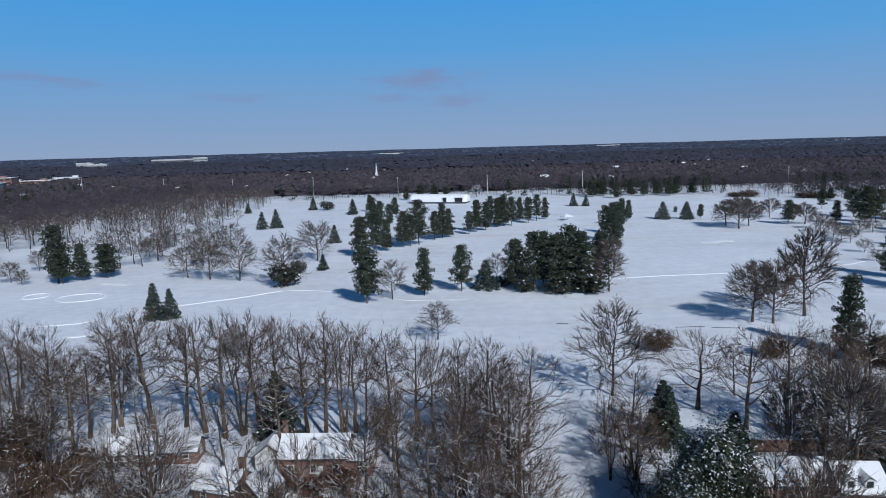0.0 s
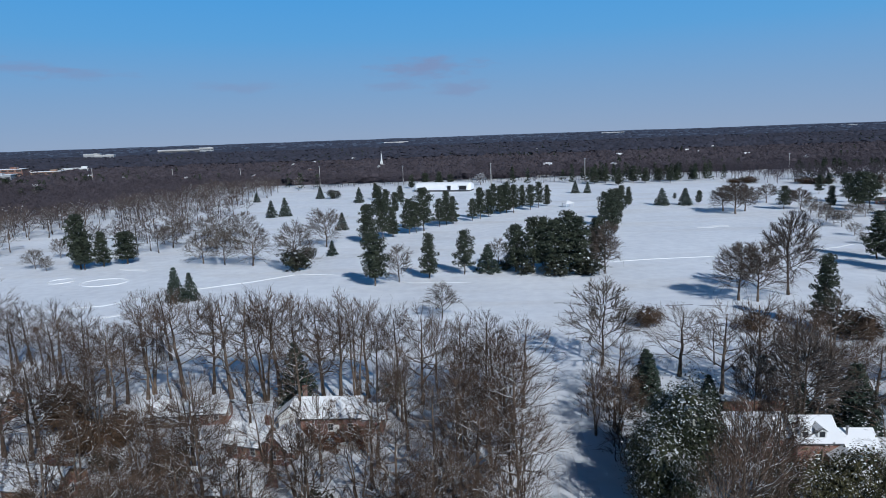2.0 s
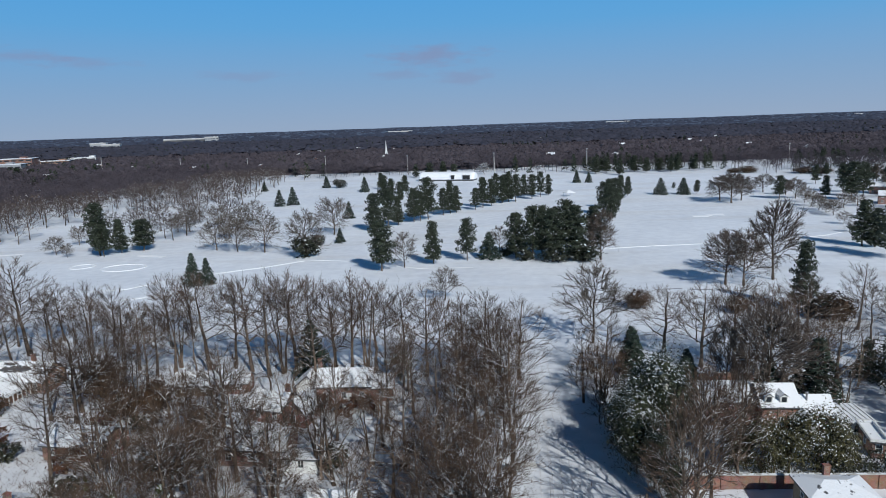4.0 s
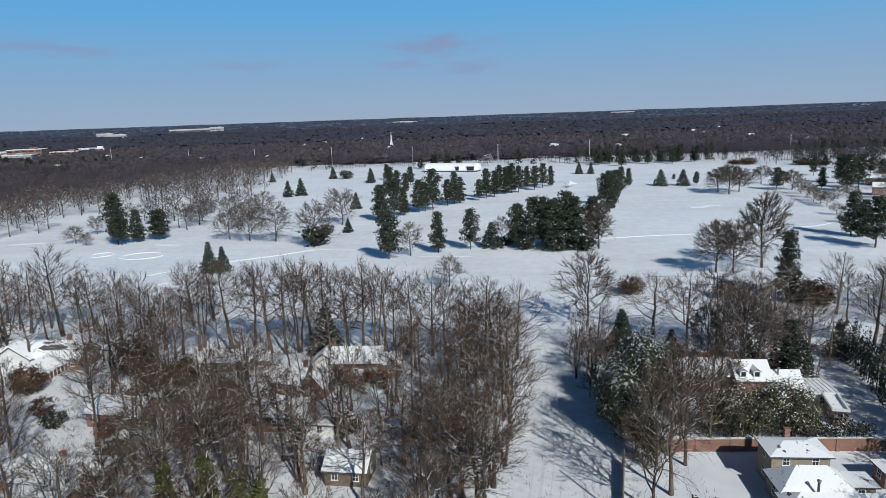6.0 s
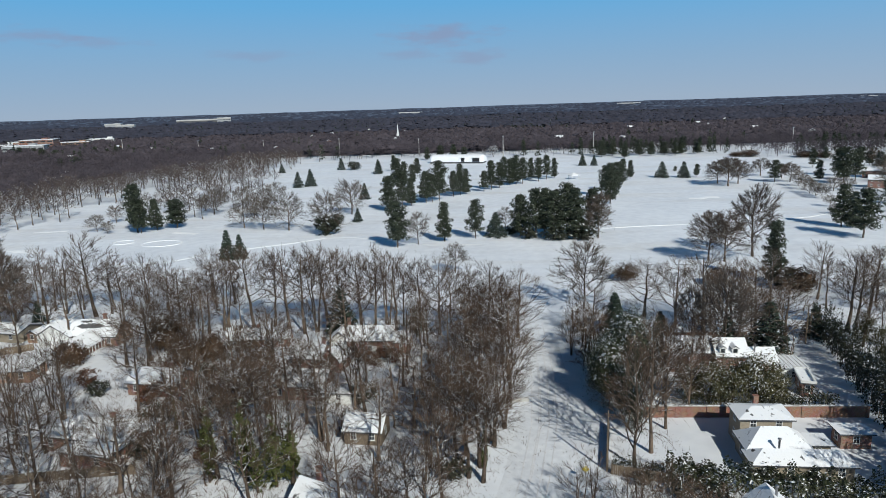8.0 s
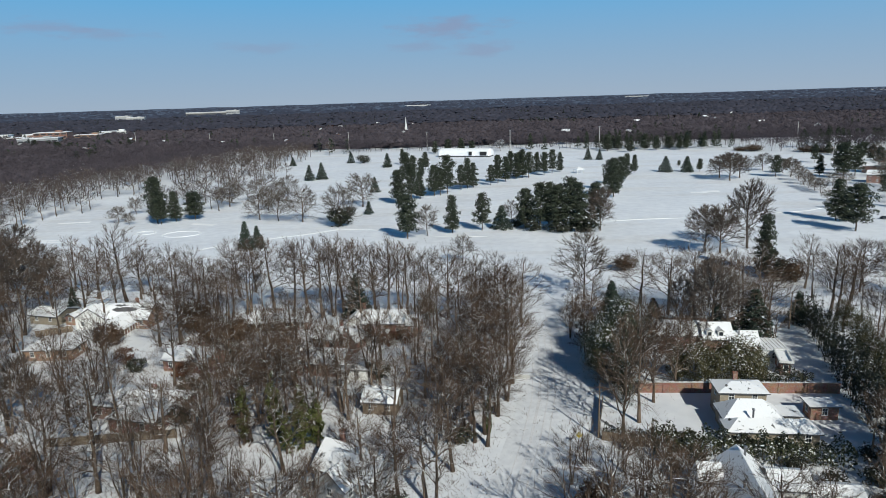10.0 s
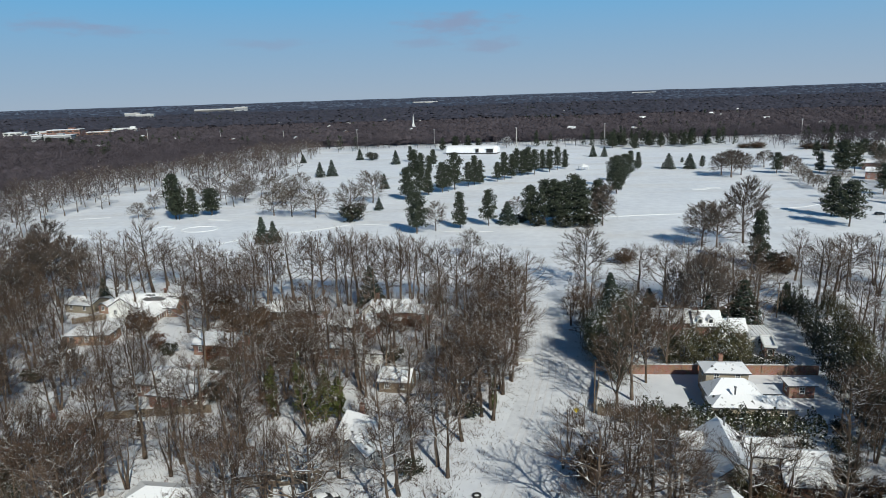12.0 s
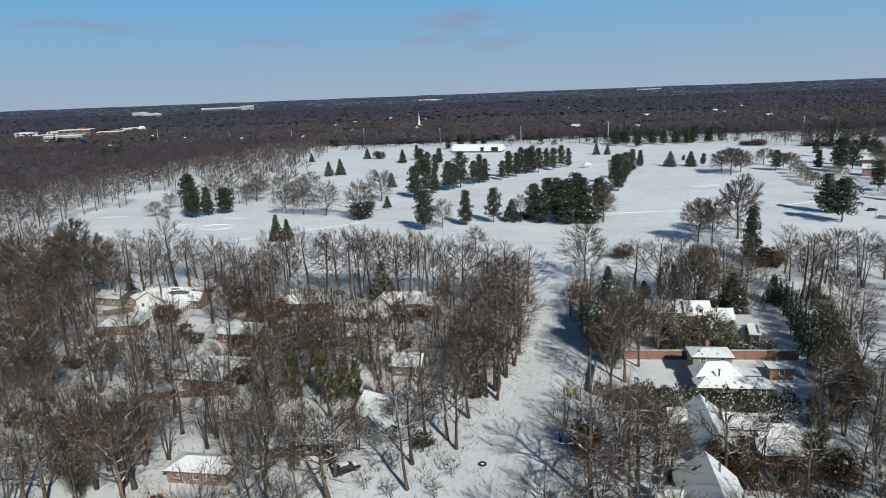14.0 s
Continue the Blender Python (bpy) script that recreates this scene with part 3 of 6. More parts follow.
LABELS = {
    "oak": ("broad leafless oak with dark spreading limbs in snow", "tree"),
    "tall": ("tall leafless street tree with a high narrow crown", "tree"),
    "round": ("leafless tree with a pale rounded crown of fine twigs", "tree"),
    "forked": ("leafless tree forking low into several pale stems", "tree"),
    "cypress": ("tall leafless cypress with level snow-dusted limbs", "tree"),
    "wood": ("leafless grey-brown woodland tree standing in snow", "tree"),
    "pine": ("dark green pine with an open ragged crown", "pine tree"),
    "spruce": ("dark conical spruce dusted with snow", "spruce"),
    "magnolia": ("dense dark evergreen magnolia with snow on its leaves", "magnolia"),
    "giant": ("large evergreen magnolia speckled with snow beside the street", "magnolia"),
    "bush": ("low rounded evergreen bush dusted with snow", "bush"),
    "shrub": ("small leafless shrub with thin brown stems", "shrub"),
    "clipped": ("large rounded bush with brown-green leaves and snow", "bush"),
    "course_oak": ("broad leafless oak with a dense brown crown", "tree"),
    "frosted": ("leafless tree with snow clinging to its twigs", "tree"),
    "ivy": ("trunk thickly wrapped in yellow-green ivy", "ivy"),
    "rust": ("small tree holding rust-brown dead leaves", "tree"),
}
MODELS = {"oak": (OAKS, 18), "tall": (TALLS, 18), "round": (ROUNDS, 18), "forked": (FORKED, 18), "wood": (WOODLAND, 18), "cypress": (CYPRESSES, 18), "pine": (PINES, 18),
          "spruce": (SPRUCES, 12), "magnolia": (MAGNOLIAS, 10), "bush": (BUSHES, 3), "shrub": (SHRUBS, 3), "rust": (RUST_BUSH, 3), "clipped": (CLIPPED, 5), "course_oak": (COURSE_OAKS, 18), "frosted": (FROSTED, 18), "ivy": (IVIES, 10), "giant": (GIANTS, 16)}
NAMES = {"oak": "oak_tree", "tall": "street_tree", "round": "round_tree", "forked": "forked_tree", "wood": "woodland_tree", "cypress": "cypress_tree", "pine": "pine_tree",
         "spruce": "spruce_tree", "magnolia": "magnolia_tree", "bush": "bush", "shrub": "shrub", "rust": "rust_tree", "clipped": "clipped_bush", "course_oak": "oak_tree", "frosted": "frosted_tree", "ivy": "ivy_clad_trunk", "giant": "magnolia_tree"}
pick = random.Random(8)


def grow_all(kind, places, width=1.0, group="", label=""):
    """places: x, y, height and, where given, a width factor."""
    for row in places:
        models, tall = MODELS[kind]
        s = row[2] / tall
        w = s * width * (row[3] if len(row) > 3 else 1.0)
        plant(NAMES[kind], pick.choice(models), row[0], row[1], w * pick.uniform(0.94, 1.06), s, label or LABELS[kind][0], LABELS[kind][1], group)



# ---- houses ----
SNOWY_ROOF = material("snowy_shingles", (0.07, 0.07, 0.075), (0.14, 0.14, 0.145), 3, 0.85, 0.3, 3, snow=0.93, snow_from=0.3)
RIBBED_ROOF = material("snowy_metal_roof", (0.55, 0.56, 0.58), (0.75, 0.76, 0.78), 2, 0.6, 0.1, 3, snow=0.8, snow_from=0.3)


def box(bm, x0, x1, y0, y1, z0, z1):
    v = [bm.verts.new((x, y, z)) for z in (z0, z1) for x, y in ((x0, y0), (x1, y0), (x1, y1), (x0, y1))]
    for q in ((3, 2, 1, 0), (4, 5, 6, 7), (0, 1, 5, 4), (1, 2, 6, 5), (2, 3, 7, 6), (3, 0, 4, 7)):
        bm.faces.new([v[i] for i in q])
    return bm


def solid(name, x0, x1, y0, y1, z0, z1, mat, parent, label=""):
    return part(name, box(bmesh.new(), x0, x1, y0, y1, z0, z1), mat, parent, label)


def roof_mesh(x0, x1, y0, y1, eave, rise, shape, over=0.45, thick=0.22):
    """shape: 'x' or 'y' for a gable whose ridge runs that way, 'hip', or 'flat'."""
    bm = bmesh.new()
    if shape == "flat":
        return box(bm, x0 - over, x1 + over, y0 - over, y1 + over, eave, eave + thick)
    if shape == "hip":
        a = [bm.verts.new((x, y, eave + z)) for z in (-thick, 0) for x, y in
             ((x0 - over, y0 - over), (x1 + over, y0 - over), (x1 + over, y1 + over), (x0 - over, y1 + over))]
        w, d = x1 - x0, y1 - y0
        if w >= d:
            r = [bm.verts.new((x0 + d / 2, (y0 + y1) / 2, eave + rise)), bm.verts.new((x1 - d / 2 + 0.01, (y0 + y1) / 2, eave + rise))]
            tops = ((4, 5, 9, 8), (5, 6, 9), (6, 7, 8, 9), (7, 4, 8))
        else:
            r = [bm.verts.new(((x0 + x1) / 2, y0 + w / 2, eave + rise)), bm.verts.new(((x0 + x1) / 2, y1 - w / 2, eave + rise))]
            tops = ((4, 5, 8), (5, 6, 9, 8), (6, 7, 9), (7, 4, 8, 9))
        v = a + r
        for q in ((3, 2, 1, 0), (0, 1, 5, 4), (1, 2, 6, 5), (2, 3, 7, 6), (3, 0, 4, 7)) + tops:
            bm.faces.new([v[i] for i in q])
        return bm
    lo, hi = (y0, y1) if shape == "x" else (x0, x1)
    mid, slope = (lo + hi) / 2, rise / ((hi - lo) / 2)
    drop = over * slope
    prof = [(lo - over, eave - drop), (mid, eave + rise), (hi + over, eave - drop),
            (hi + over, eave - drop - thick), (mid, eave + rise - thick * 1.2), (lo - over, eave - drop - thick)]
    ends = (x0 - over * 0.7, x1 + over * 0.7) if shape == "x" else (y1 + over * 0.7, y0 - over * 0.7)
    rings = [[bm.verts.new((e, a, z) if shape == "x" else (a, e, z)) for a, z in prof] for e in ends]
    for i in range(6):
        j = (i + 1) % 6
        bm.faces.new((rings[0][i], rings[0][j], rings[1][j], rings[1][i]))
    for ring in rings:
        bm.faces.new((ring[0], ring[1], ring[4], ring[5]))
        bm.faces.new((ring[1], ring[2], ring[3], ring[4]))
    bmesh.ops.recalc_face_normals(bm, faces=bm.faces)
    return bm


def wall_mesh(x0, x1, y0, y1, eave, rise, shape):
    bm = bmesh.new()
    if shape in ("hip", "flat"):
        return box(bm, x0, x1, y0, y1, -0.1, eave - 0.02)
    base = [(x0, y0), (x1, y0), (x1, y1), (x0, y1)]
    lo = [bm.verts.new((x, y, -0.1)) for x, y in base]
    up = [bm.verts.new((x, y, eave - 0.06)) for x, y in base]
    bm.faces.new(lo[::-1])
    k = rise * 0.95 - 0.1
    if shape == "x":
        g = [bm.verts.new((x, (y0 + y1) / 2, eave + k)) for x in (x0, x1)]
        faces = [(lo[0], lo[1], up[1], up[0]), (lo[2], lo[3], up[3], up[2]), (lo[3], lo[0], up[0], g[0], up[3]),
                 (lo[1], lo[2], up[2], g[1], up[1]), (up[0], up[1], g[1], g[0]), (up[2], up[3], g[0], g[1])]
    else:
        g = [bm.verts.new(((x0 + x1) / 2, y, eave + k)) for y in (y0, y1)]
        faces = [(lo[0], lo[1], up[1], g[0], up[0]), (lo[2], lo[3], up[3], g[1], up[2]), (lo[3], lo[0], up[0], up[3]),
                 (lo[1], lo[2], up[2], up[1]), (up[0], g[0], g[1], up[3]), (up[1], up[2], g[1], g[0])]
    for f in faces:
        bm.faces.new(f)
    bmesh.ops.recalc_face_normals(bm, faces=bm.faces)
    return bm


def window(parent, x, y, z, w, h, face):
    """A framed sash window standing 4 cm proud; face: which side of the wall, -y, +y, -x or +x."""
    root = new("window")
    root.parent = parent
    turn = {"-y": 0, "+x": 90, "+y": 180, "-x": 270}[face]
    root.matrix_basis = pose(x, y, z, 0, 0, turn)
    bm, t = bmesh.new(), 0.09
    for q in ((-w / 2, w / 2, 0, t), (-w / 2, w / 2, h - t, h), (-w / 2, w / 2, h / 2 - 0.03, h / 2 + 0.03)):
        box(bm, q[0], q[1], -0.05, 0.02, q[2], q[3])
    for q in ((-w / 2, -w / 2 + t), (w / 2 - t, w / 2), (-0.02, 0.02)):
        box(bm, q[0], q[1], -0.045, 0.02, t, h - t)
    part("window_frame", bm, WHITE, root)
    solid("pane", -w / 2 + t, w / 2 - t, -0.02, 0.01, t, h - t, GLASS, root)
    solid("window_sill", -w / 2 - 0.08, w / 2 + 0.08, -0.12, 0.02, -0.07, 0, WHITE, root)
    return root


def house(label, x, y, turn, blocks, chimneys=(), category="house", doors=(), windows=True, flues=()):
    """blocks: (x0, x1, y0, y1, eave, rise, roof shape, wall material, roof material)."""
    root = new("house")
    root.matrix_basis = pose(x, y, 0, 0, 0, turn)
    tagged(root, label, category)
    for n, (x0, x1, y0, y1, eave, rise, shape, wall_mat, roof_mat) in enumerate(blocks):
        part("wall", wall_mesh(x0, x1, y0, y1, eave, rise, shape), wall_mat, root)
        part("roof", roof_mesh(x0, x1, y0, y1, eave, rise, shape), roof_mat, root, "snow-covered shingle roof")
        storeys = (2 if eave > 4.5 else 1) if windows else 0
        for s in range(storeys):
            z = 0.95 + 2.75 * s
            count = max(1, int((x1 - x0) / 3.2))
            for k in range(count):
                window(root, x0 + (x1 - x0) * (k + 0.5) / count, y0 - 0.003, z, 1.0, 1.35, "-y")
            side = max(1, int((y1 - y0) / 4.0))
            for k in range(side):
                yy = y0 + (y1 - y0) * (k + 0.5) / side
                window(root, x0 - 0.003, yy, z, 1.0, 1.35, "-x")
                window(root, x1 + 0.003, yy, z, 1.0, 1.35, "+x")
    for cx, cy, top in chimneys:
        top = min(top, max(b[4] + b[5] for b in blocks) + 0.5)
        bm = box(bmesh.new(), cx - 0.38, cx + 0.38, cy - 0.3, cy + 0.3, 0, top)
        box(bm, cx - 0.45, cx + 0.45, cy - 0.37, cy + 0.37, top + 0.003, top + 0.16)
        part("chimney", bm, BRICK, root)
    for cx, cy, top in flues:
        V, F = [], []
        tube(V, F, [Vector((cx, cy, 2.0)), Vector((cx, cy, top)), Vector((cx, cy, top + 0.01)), Vector((cx, cy, top + 0.2)), Vector((cx, cy, top + 0.21))],
             [0.17, 0.17, 0.27, 0.27, 0.0], 8)
        part("flue", mesh_from("flue", V, F, METAL, True), None, root, "grey metal flue with a cap")
    for dx, dy in doors:
        d = solid("door", dx - 0.5, dx + 0.5, dy - 0.05, dy + 0.02, 0, 2.05, WHITE, root, "white panelled front door")
        solid("door_handle", dx + 0.34, dx + 0.38, dy - 0.11, dy - 0.05, 1.0, 1.06, METAL, d)
    return root


S = SNOWY_ROOF
# east of the street
house("two-storey tan house with snowy hip roof and low wings", 46.5, 50.0, -4, [
    (-3.4, 4.4, 2.4, 7.4, 5.2, 1.0, "hip", TAN, S), (-4.0, 5.2, -3.0, 2.3, 2.9, 2.5, "hip", TAN, S),
    (5.2, 8.8, -1.0, 2.2, 2.6, 0.3, "flat", TAN, S), (-4.4, 9.6, -6.6, -2.9, 2.6, 1.5, "hip", TAN, S)],
    ((0.6, 7.6, 6.6),), flues=((0.2, -3.6, 4.9),), doors=((-3.0, -6.61),))
house("large white house with steep snowy cross gables", 37.8, 27.5, -6, [
    (-3.1, 3.1, -8.0, 5.5, 3.7, 2.6, "y", WHITE, S), (-6.0, -3.1, 0.4, 5.2, 3.6, 1.4, "x", WHITE, S), (-7.2, -3.1, -2.8, 0.2, 2.9, 1.0, "flat", WHITE, S),
    (3.1, 8.2, -1.0, 4.2, 3.8, 1.3, "x", WHITE, S), (8.2, 14.5, -2.2, 2.4, 3.0, 1.1, "x", WHITE, S), (6.6, 13.0, -7.2, -2.4, 2.8, 1.2, "x", BRICK, S)],
    flues=((-1.4, -3.4, 5.9), (0.6, 3.6, 7.0)), doors=((0.0, -8.01),))
house("brick house with steep snowy gable facing the street", 32.0, 6.5, -6, [
    (-4.2, 4.2, -6.0, 6.0, 3.6, 3.6, "y", BRICK, S), (-7.5, -4.2, -2.0, 3.5, 2.8, 1.2, "x", WHITE, S), (4.2, 9.0, -3.5, 3.0, 3.0, 1.3, "x", BRICK, S)],
    flues=((1.2, 2.6, 7.2),))
ribbed = house("brick house with dormers and a long snowy roof", 53.0, 83.0, -4, [
    (-11.8, -2.6, -0.8, 5.6, 4.6, 2.2, "x", BRICK, S), (-2.6, 3.4, -2.6, 4.6, 4.5, 2.4, "x", BRICK, S), (3.4, 8.8, -2.8, 2.4, 3.4, 2.0, "x", BRICK, RIBBED_ROOF),
    (1.9, 5.4, -4.6, -2.85, 2.7, 1.2, "y", WHITE, S), (8.8, 13.4, -5.2, 0.8, 2.9, 0.5, "flat", WHITE, RIBBED_ROOF)],
    flues=((5.0, -1.0, 5.9),))
for dx in (-1.5, 0.9):
    dormer = part("dormer", wall_mesh(dx - 0.6, dx + 0.6, -2.3, 0.2, 5.75, 0.5, "y"), WHITE, ribbed, "white dormer with a small snowy gable")
    dormer.data.transform(Matrix.Translation((0, 0, 4.45)) @ Matrix.Diagonal((1, 1, 0.25, 1)))
    part("dormer_roof", roof_mesh(dx - 0.6, dx + 0.6, -2.3, 0.2, 5.9, 0.45, "y", 0.15, 0.1), S, dormer)
    solid("dormer_pane", dx - 0.4, dx + 0.4, -2.33, -2.303, 4.85, 5.7, GLASS, dormer)
for k in range(7):
    solid("roof_rib", 8.6 + 0.8 * k, 8.72 + 0.8 * k, -5.6, 1.2, 3.123, 3.25, WHITE, ribbed, "raised white roof rib")
annex = house("low brick annex with a white-rimmed flat snowy roof", 63.9, 73.6, -15, [
    (-0.9, 0.9, -3.1, 3.1, 2.6, 0.3, "flat", BRICK, S)], category="annex")
for x0, x1, y0, y1 in ((-1.35, 1.35, -3.55, -3.25), (-1.35, 1.35, 3.25, 3.55), (-1.35, -1.05, -3.25, 3.25), (1.05, 1.35, -3.25, 3.25)):
    solid("parapet", x0, x1, y0, y1, 2.825, 3.25, WHITE, annex)
house("small flat-roofed brick garage under snow", 61.2, 53.4, -3, [
    (-2.3, 2.3, -1.5, 1.5, 2.5, 0.3, "flat", BRICK, S)], category="garage")
# west of the street
house("red brick bungalow with an even snowy roof and porch", -21.6, 99.2, -2, [
    (-5.2, 5.2, -3.4, 3.4, 3.7, 2.2, "x", BRICK, S), (5.2, 9.0, -2.8, 3.0, 3.0, 1.5, "x", BRICK, S), (-9.6, -5.2, -1.6, 3.2, 3.2, 1.8, "y", WHITE, S)],
    ((-6.0, 3.8, 6.2),), doors=((1.0, -3.42),))
house("red brick house with two snowy gables", -31.0, 89.8, -18, [
    (-6.2, 0.6, -2.6, 2.8, 2.9, 2.2, "x", BRICK, S), (0.6, 5.2, -2.8, 2.6, 3.0, 2.4, "y", BRICK, S)], ((-0.4, 1.2, 6.2),))
house("small brown house with a low snowy roof", -52.0, 103.6, 2, [
    (-4.6, 3.0, -2.6, 2.6, 2.6, 1.7, "x", WOOD, S), (3.0, 10.0, -2.2, 2.2, 2.5, 1.3, "x", BRICK, S)], ((2.5, 0.4, 5.6),))
white_gabled = house("white gabled house with patchy snow on dark shingles", -94.5, 108.5, -5, [
    (-9.0, 10.0, -3.6, 3.6, 3.1, 2.8, "x", ORANGE, S), (-9.8, -1.2, -4.8, 0.0, 3.2, 2.7, "y", WHITE, S), (0.6, 6.2, -12.5, -3.7, 2.7, 1.8, "y", ORANGE, S)],
    ((4.0, 2.2, 7.0),), doors=((-0.4, -3.62),))


def bare_patch(x0, x1, low, high, seed):
    """A ragged patch of shingles on the front slope of the main roof, where the snow has slid away."""
    rnd, bm = random.Random(seed), bmesh.new()
    n, rows = 13, []
    for i in range(n + 1):
        x = x0 + (x1 - x0) * i / n
        thin = min(1.0, 4.0 * min(i, n - i) / n + 0.15)
        mid = (low + high) / 2 + rnd.uniform(-0.12, 0.12)
        y0, y1 = mid - (high - low) / 2 * thin * rnd.uniform(0.6, 1.2), mid + (high - low) / 2 * thin * rnd.uniform(0.6, 1.2)
        rows.append([bm.verts.new((x, y, 3.1 + (y + 3.6) * 2.8 / 3.6 + up)) for y, up in ((y0, -0.02), (y0, 0.05), (y1, 0.05), (y1, -0.02))])
    for ra, rb in zip(rows, rows[1:]):
        for k in range(3):
            bm.faces.new((ra[k], rb[k], rb[k + 1], ra[k + 1]))
    bmesh.ops.recalc_face_normals(bm, faces=bm.faces)
    part("bare_shingles", bm, SHINGLE, white_gabled, "dark shingles where snow has slid off")


bare_patch(-1.0, 6.2, -2.3, -1.1, 4)
bare_patch(-0.4, 2.6, -0.9, -0.4, 5)
bare_patch(6.4, 8.6, -1.2, -0.8, 6)
for k in range(8):
    solid("post", 7.25, 7.4, -12.2 + 1.15 * k, -12.05 + 1.15 * k, 0, 2.2, WHITE, white_gabled, "slender white porch post")
solid("porch_roof", 6.66, 7.6, -12.7, -3.9, 2.21, 2.36, ROOF_SNOW, white_gabled, "snowy porch roof")
house("brown garage wing with a low snowy roof", -115.2, 112.4, -14, [
    (-5.0, 4.4, -3.6, 3.6, 2.7, 1.2, "x", TAN, S)], category="garage")
house("open carport with a long snowy roof", -107.6, 112.0, -10, [
    (-1.5, 1.5, -4.0, 4.0, 2.5, 0.8, "y", ORANGE, S)], category="carport")
house("low brick house with a flat snowy roof", -98.6, 86.6, 3, [
    (-5.6, 5.6, -3.2, 3.2, 2.5, 0.3, "flat", ORANGE, S)])
house("long brick bungalow with a shallow snowy roof", -62.5, 57.5, -12, [
    (-8.5, 8.0, -4.2, 4.2, 2.9, 1.9, "hip", BRICK, S), (-1.5, 8.0, -8.0, -4.7, 2.6, 0.3, "flat", BRICK, S)], ((2.0, 0.6, 6.0),))
house("orange brick cottage with a snowy hip roof", -47.0, 17.0, -6, [
    (-5.2, 5.2, -2.0, 3.0, 2.4, 1.3, "hip", ORANGE, S)])
house("brown wooden house with a low snowy roof among trees", -29.0, 27.0, 14, [
    (-4.4, 3.4, -3.2, 3.6, 2.8, 1.7, "x", WOOD, S), (-9.0, -4.4, -2.4, 2.0, 2.5, 1.1, "x", WOOD, S)])
house("grey cottage with a steep snowy cross roof", -18.0, 34.5, -28, [
    (-5.5, 5.5, -3.6, 3.6, 3.0, 2.8, "x", GREY, S), (-2.6, 2.8, -6.5, -3.6, 2.9, 2.2, "y", GREY, S)], ((-4.0, 2.0, 6.6),))
house("small dark wooden house with a snowy gable", -17.0, 58.0, -8, [
    (-3.2, 3.2, -2.6, 3.0, 2.8, 1.7, "x", WOOD, S)])
house("brick house with a snowy roof and a white carport", -32.0, 76.0, -6, [
    (-5.8, 5.2, -3.2, 3.2, 3.2, 2.1, "x", BRICK, S), (5.2, 11.5, -4.8, -1.0, 2.4, 0.3, "flat", WHITE, S)], ((-2.0, 0.8, 6.0),))
house("brick house half hidden among trees with snowy roof", -62.0, 79.0, -10, [
    (-5.5, 5.5, -3.4, 3.4, 3.0, 1.9, "x", BRICK, S)], ((2.0, 0.8, 5.8),))
house("brick house with a snowy gable roof in the trees", -78.0, 36.0, -12, [
    (-6.0, 6.0, -3.6, 3.6, 3.0, 2.0, "x", BRICK, S)], ((2.0, 0.8, 5.8),))
house("red brick house with a snowy roof east of the course", 243.0, 338.0, -30, [
    (-9.0, 9.0, -4.5, 4.5, 5.0, 2.2, "x", BRICK, S), (9.0, 15.0, -3.5, 3.5, 3.0, 1.4, "x", BRICK, S)], ((3.0, 0.8, 7.6),))
house("brick house with a snowy roof among eastern trees", 266.0, 384.0, -35, [
    (-8.0, 8.0, -4.2, 4.2, 4.8, 2.2, "x", BRICK, S)], ((2.0, 0.8, 7.4),))
FOOTPRINTS = [(46.5, 49, 12), (40, 27, 13), (32, 6, 9), (52, 84, 12), (67, 76, 5), (-21, 97, 9), (-32, 89, 8), (-51, 101, 9), (-94, 107, 11), (-91, 99, 6),
              (-114, 112, 7), (-98.6, 86.6, 6), (-62, 57, 9), (-47, 16, 7), (-29, 26, 8), (-18, 34, 7), (-17, 58, 4.5), (-30, 76, 8),
    (-62, 79, 6), (-78, 36, 7)]

# ---- long white pavilion behind the course, church and buildings beyond ----
pavilion = tagged(new("pavilion"), "long white barrel-roofed pavilion with dark openings under snow", "pavilion")
pavilion.matrix_basis = pose(-4.5, 581, 0, 0, 0, -17)
solid("wall", -25.5, 25.5, -7.6, 7.6, -0.1, 1.6, SHINGLE, pavilion, "low dark base wall")
bm = bmesh.new()
arch = [(-8.2, 1.4), (-7.8, 3.6), (-6.6, 5.6), (-4.2, 7.2), (0, 7.9), (4.2, 7.2), (6.6, 5.6), (7.8, 3.6), (8.2, 1.4)]
ends = [[bm.verts.new((x, y * k, 1.4 + (z - 1.4) * k)) for y, z in arch] for x, k in ((-26.5, 0.80), (-24.5, 1), (24.5, 1), (26.5, 0.80))]
for ra, rb in zip(ends, ends[1:]):
    for i in range(len(arch) - 1):
        bm.faces.new((ra[i], ra[i + 1], rb[i + 1], rb[i]))
for ring in (ends[0], ends[-1]):
    bm.faces.new(ring)
bmesh.ops.recalc_face_normals(bm, faces=bm.faces)
part("roof", bm, ROOF_SNOW, pavilion, "white barrel roof under snow")
# solid dark blocks stand in for the shaded insides of the open bays
for x0, x1 in ((5.5, 8.5), (16.5, 23.0)):
    solid("bay_shade", x0, x1, -8.6, -6.4, 1.7, 5.2, DARK, pavilion, "dark block as the shade inside an open bay")
    solid("lintel", x0 - 0.4, x1 + 0.4, -8.7, -6.3, 5.205, 5.6, WHITE, pavilion)

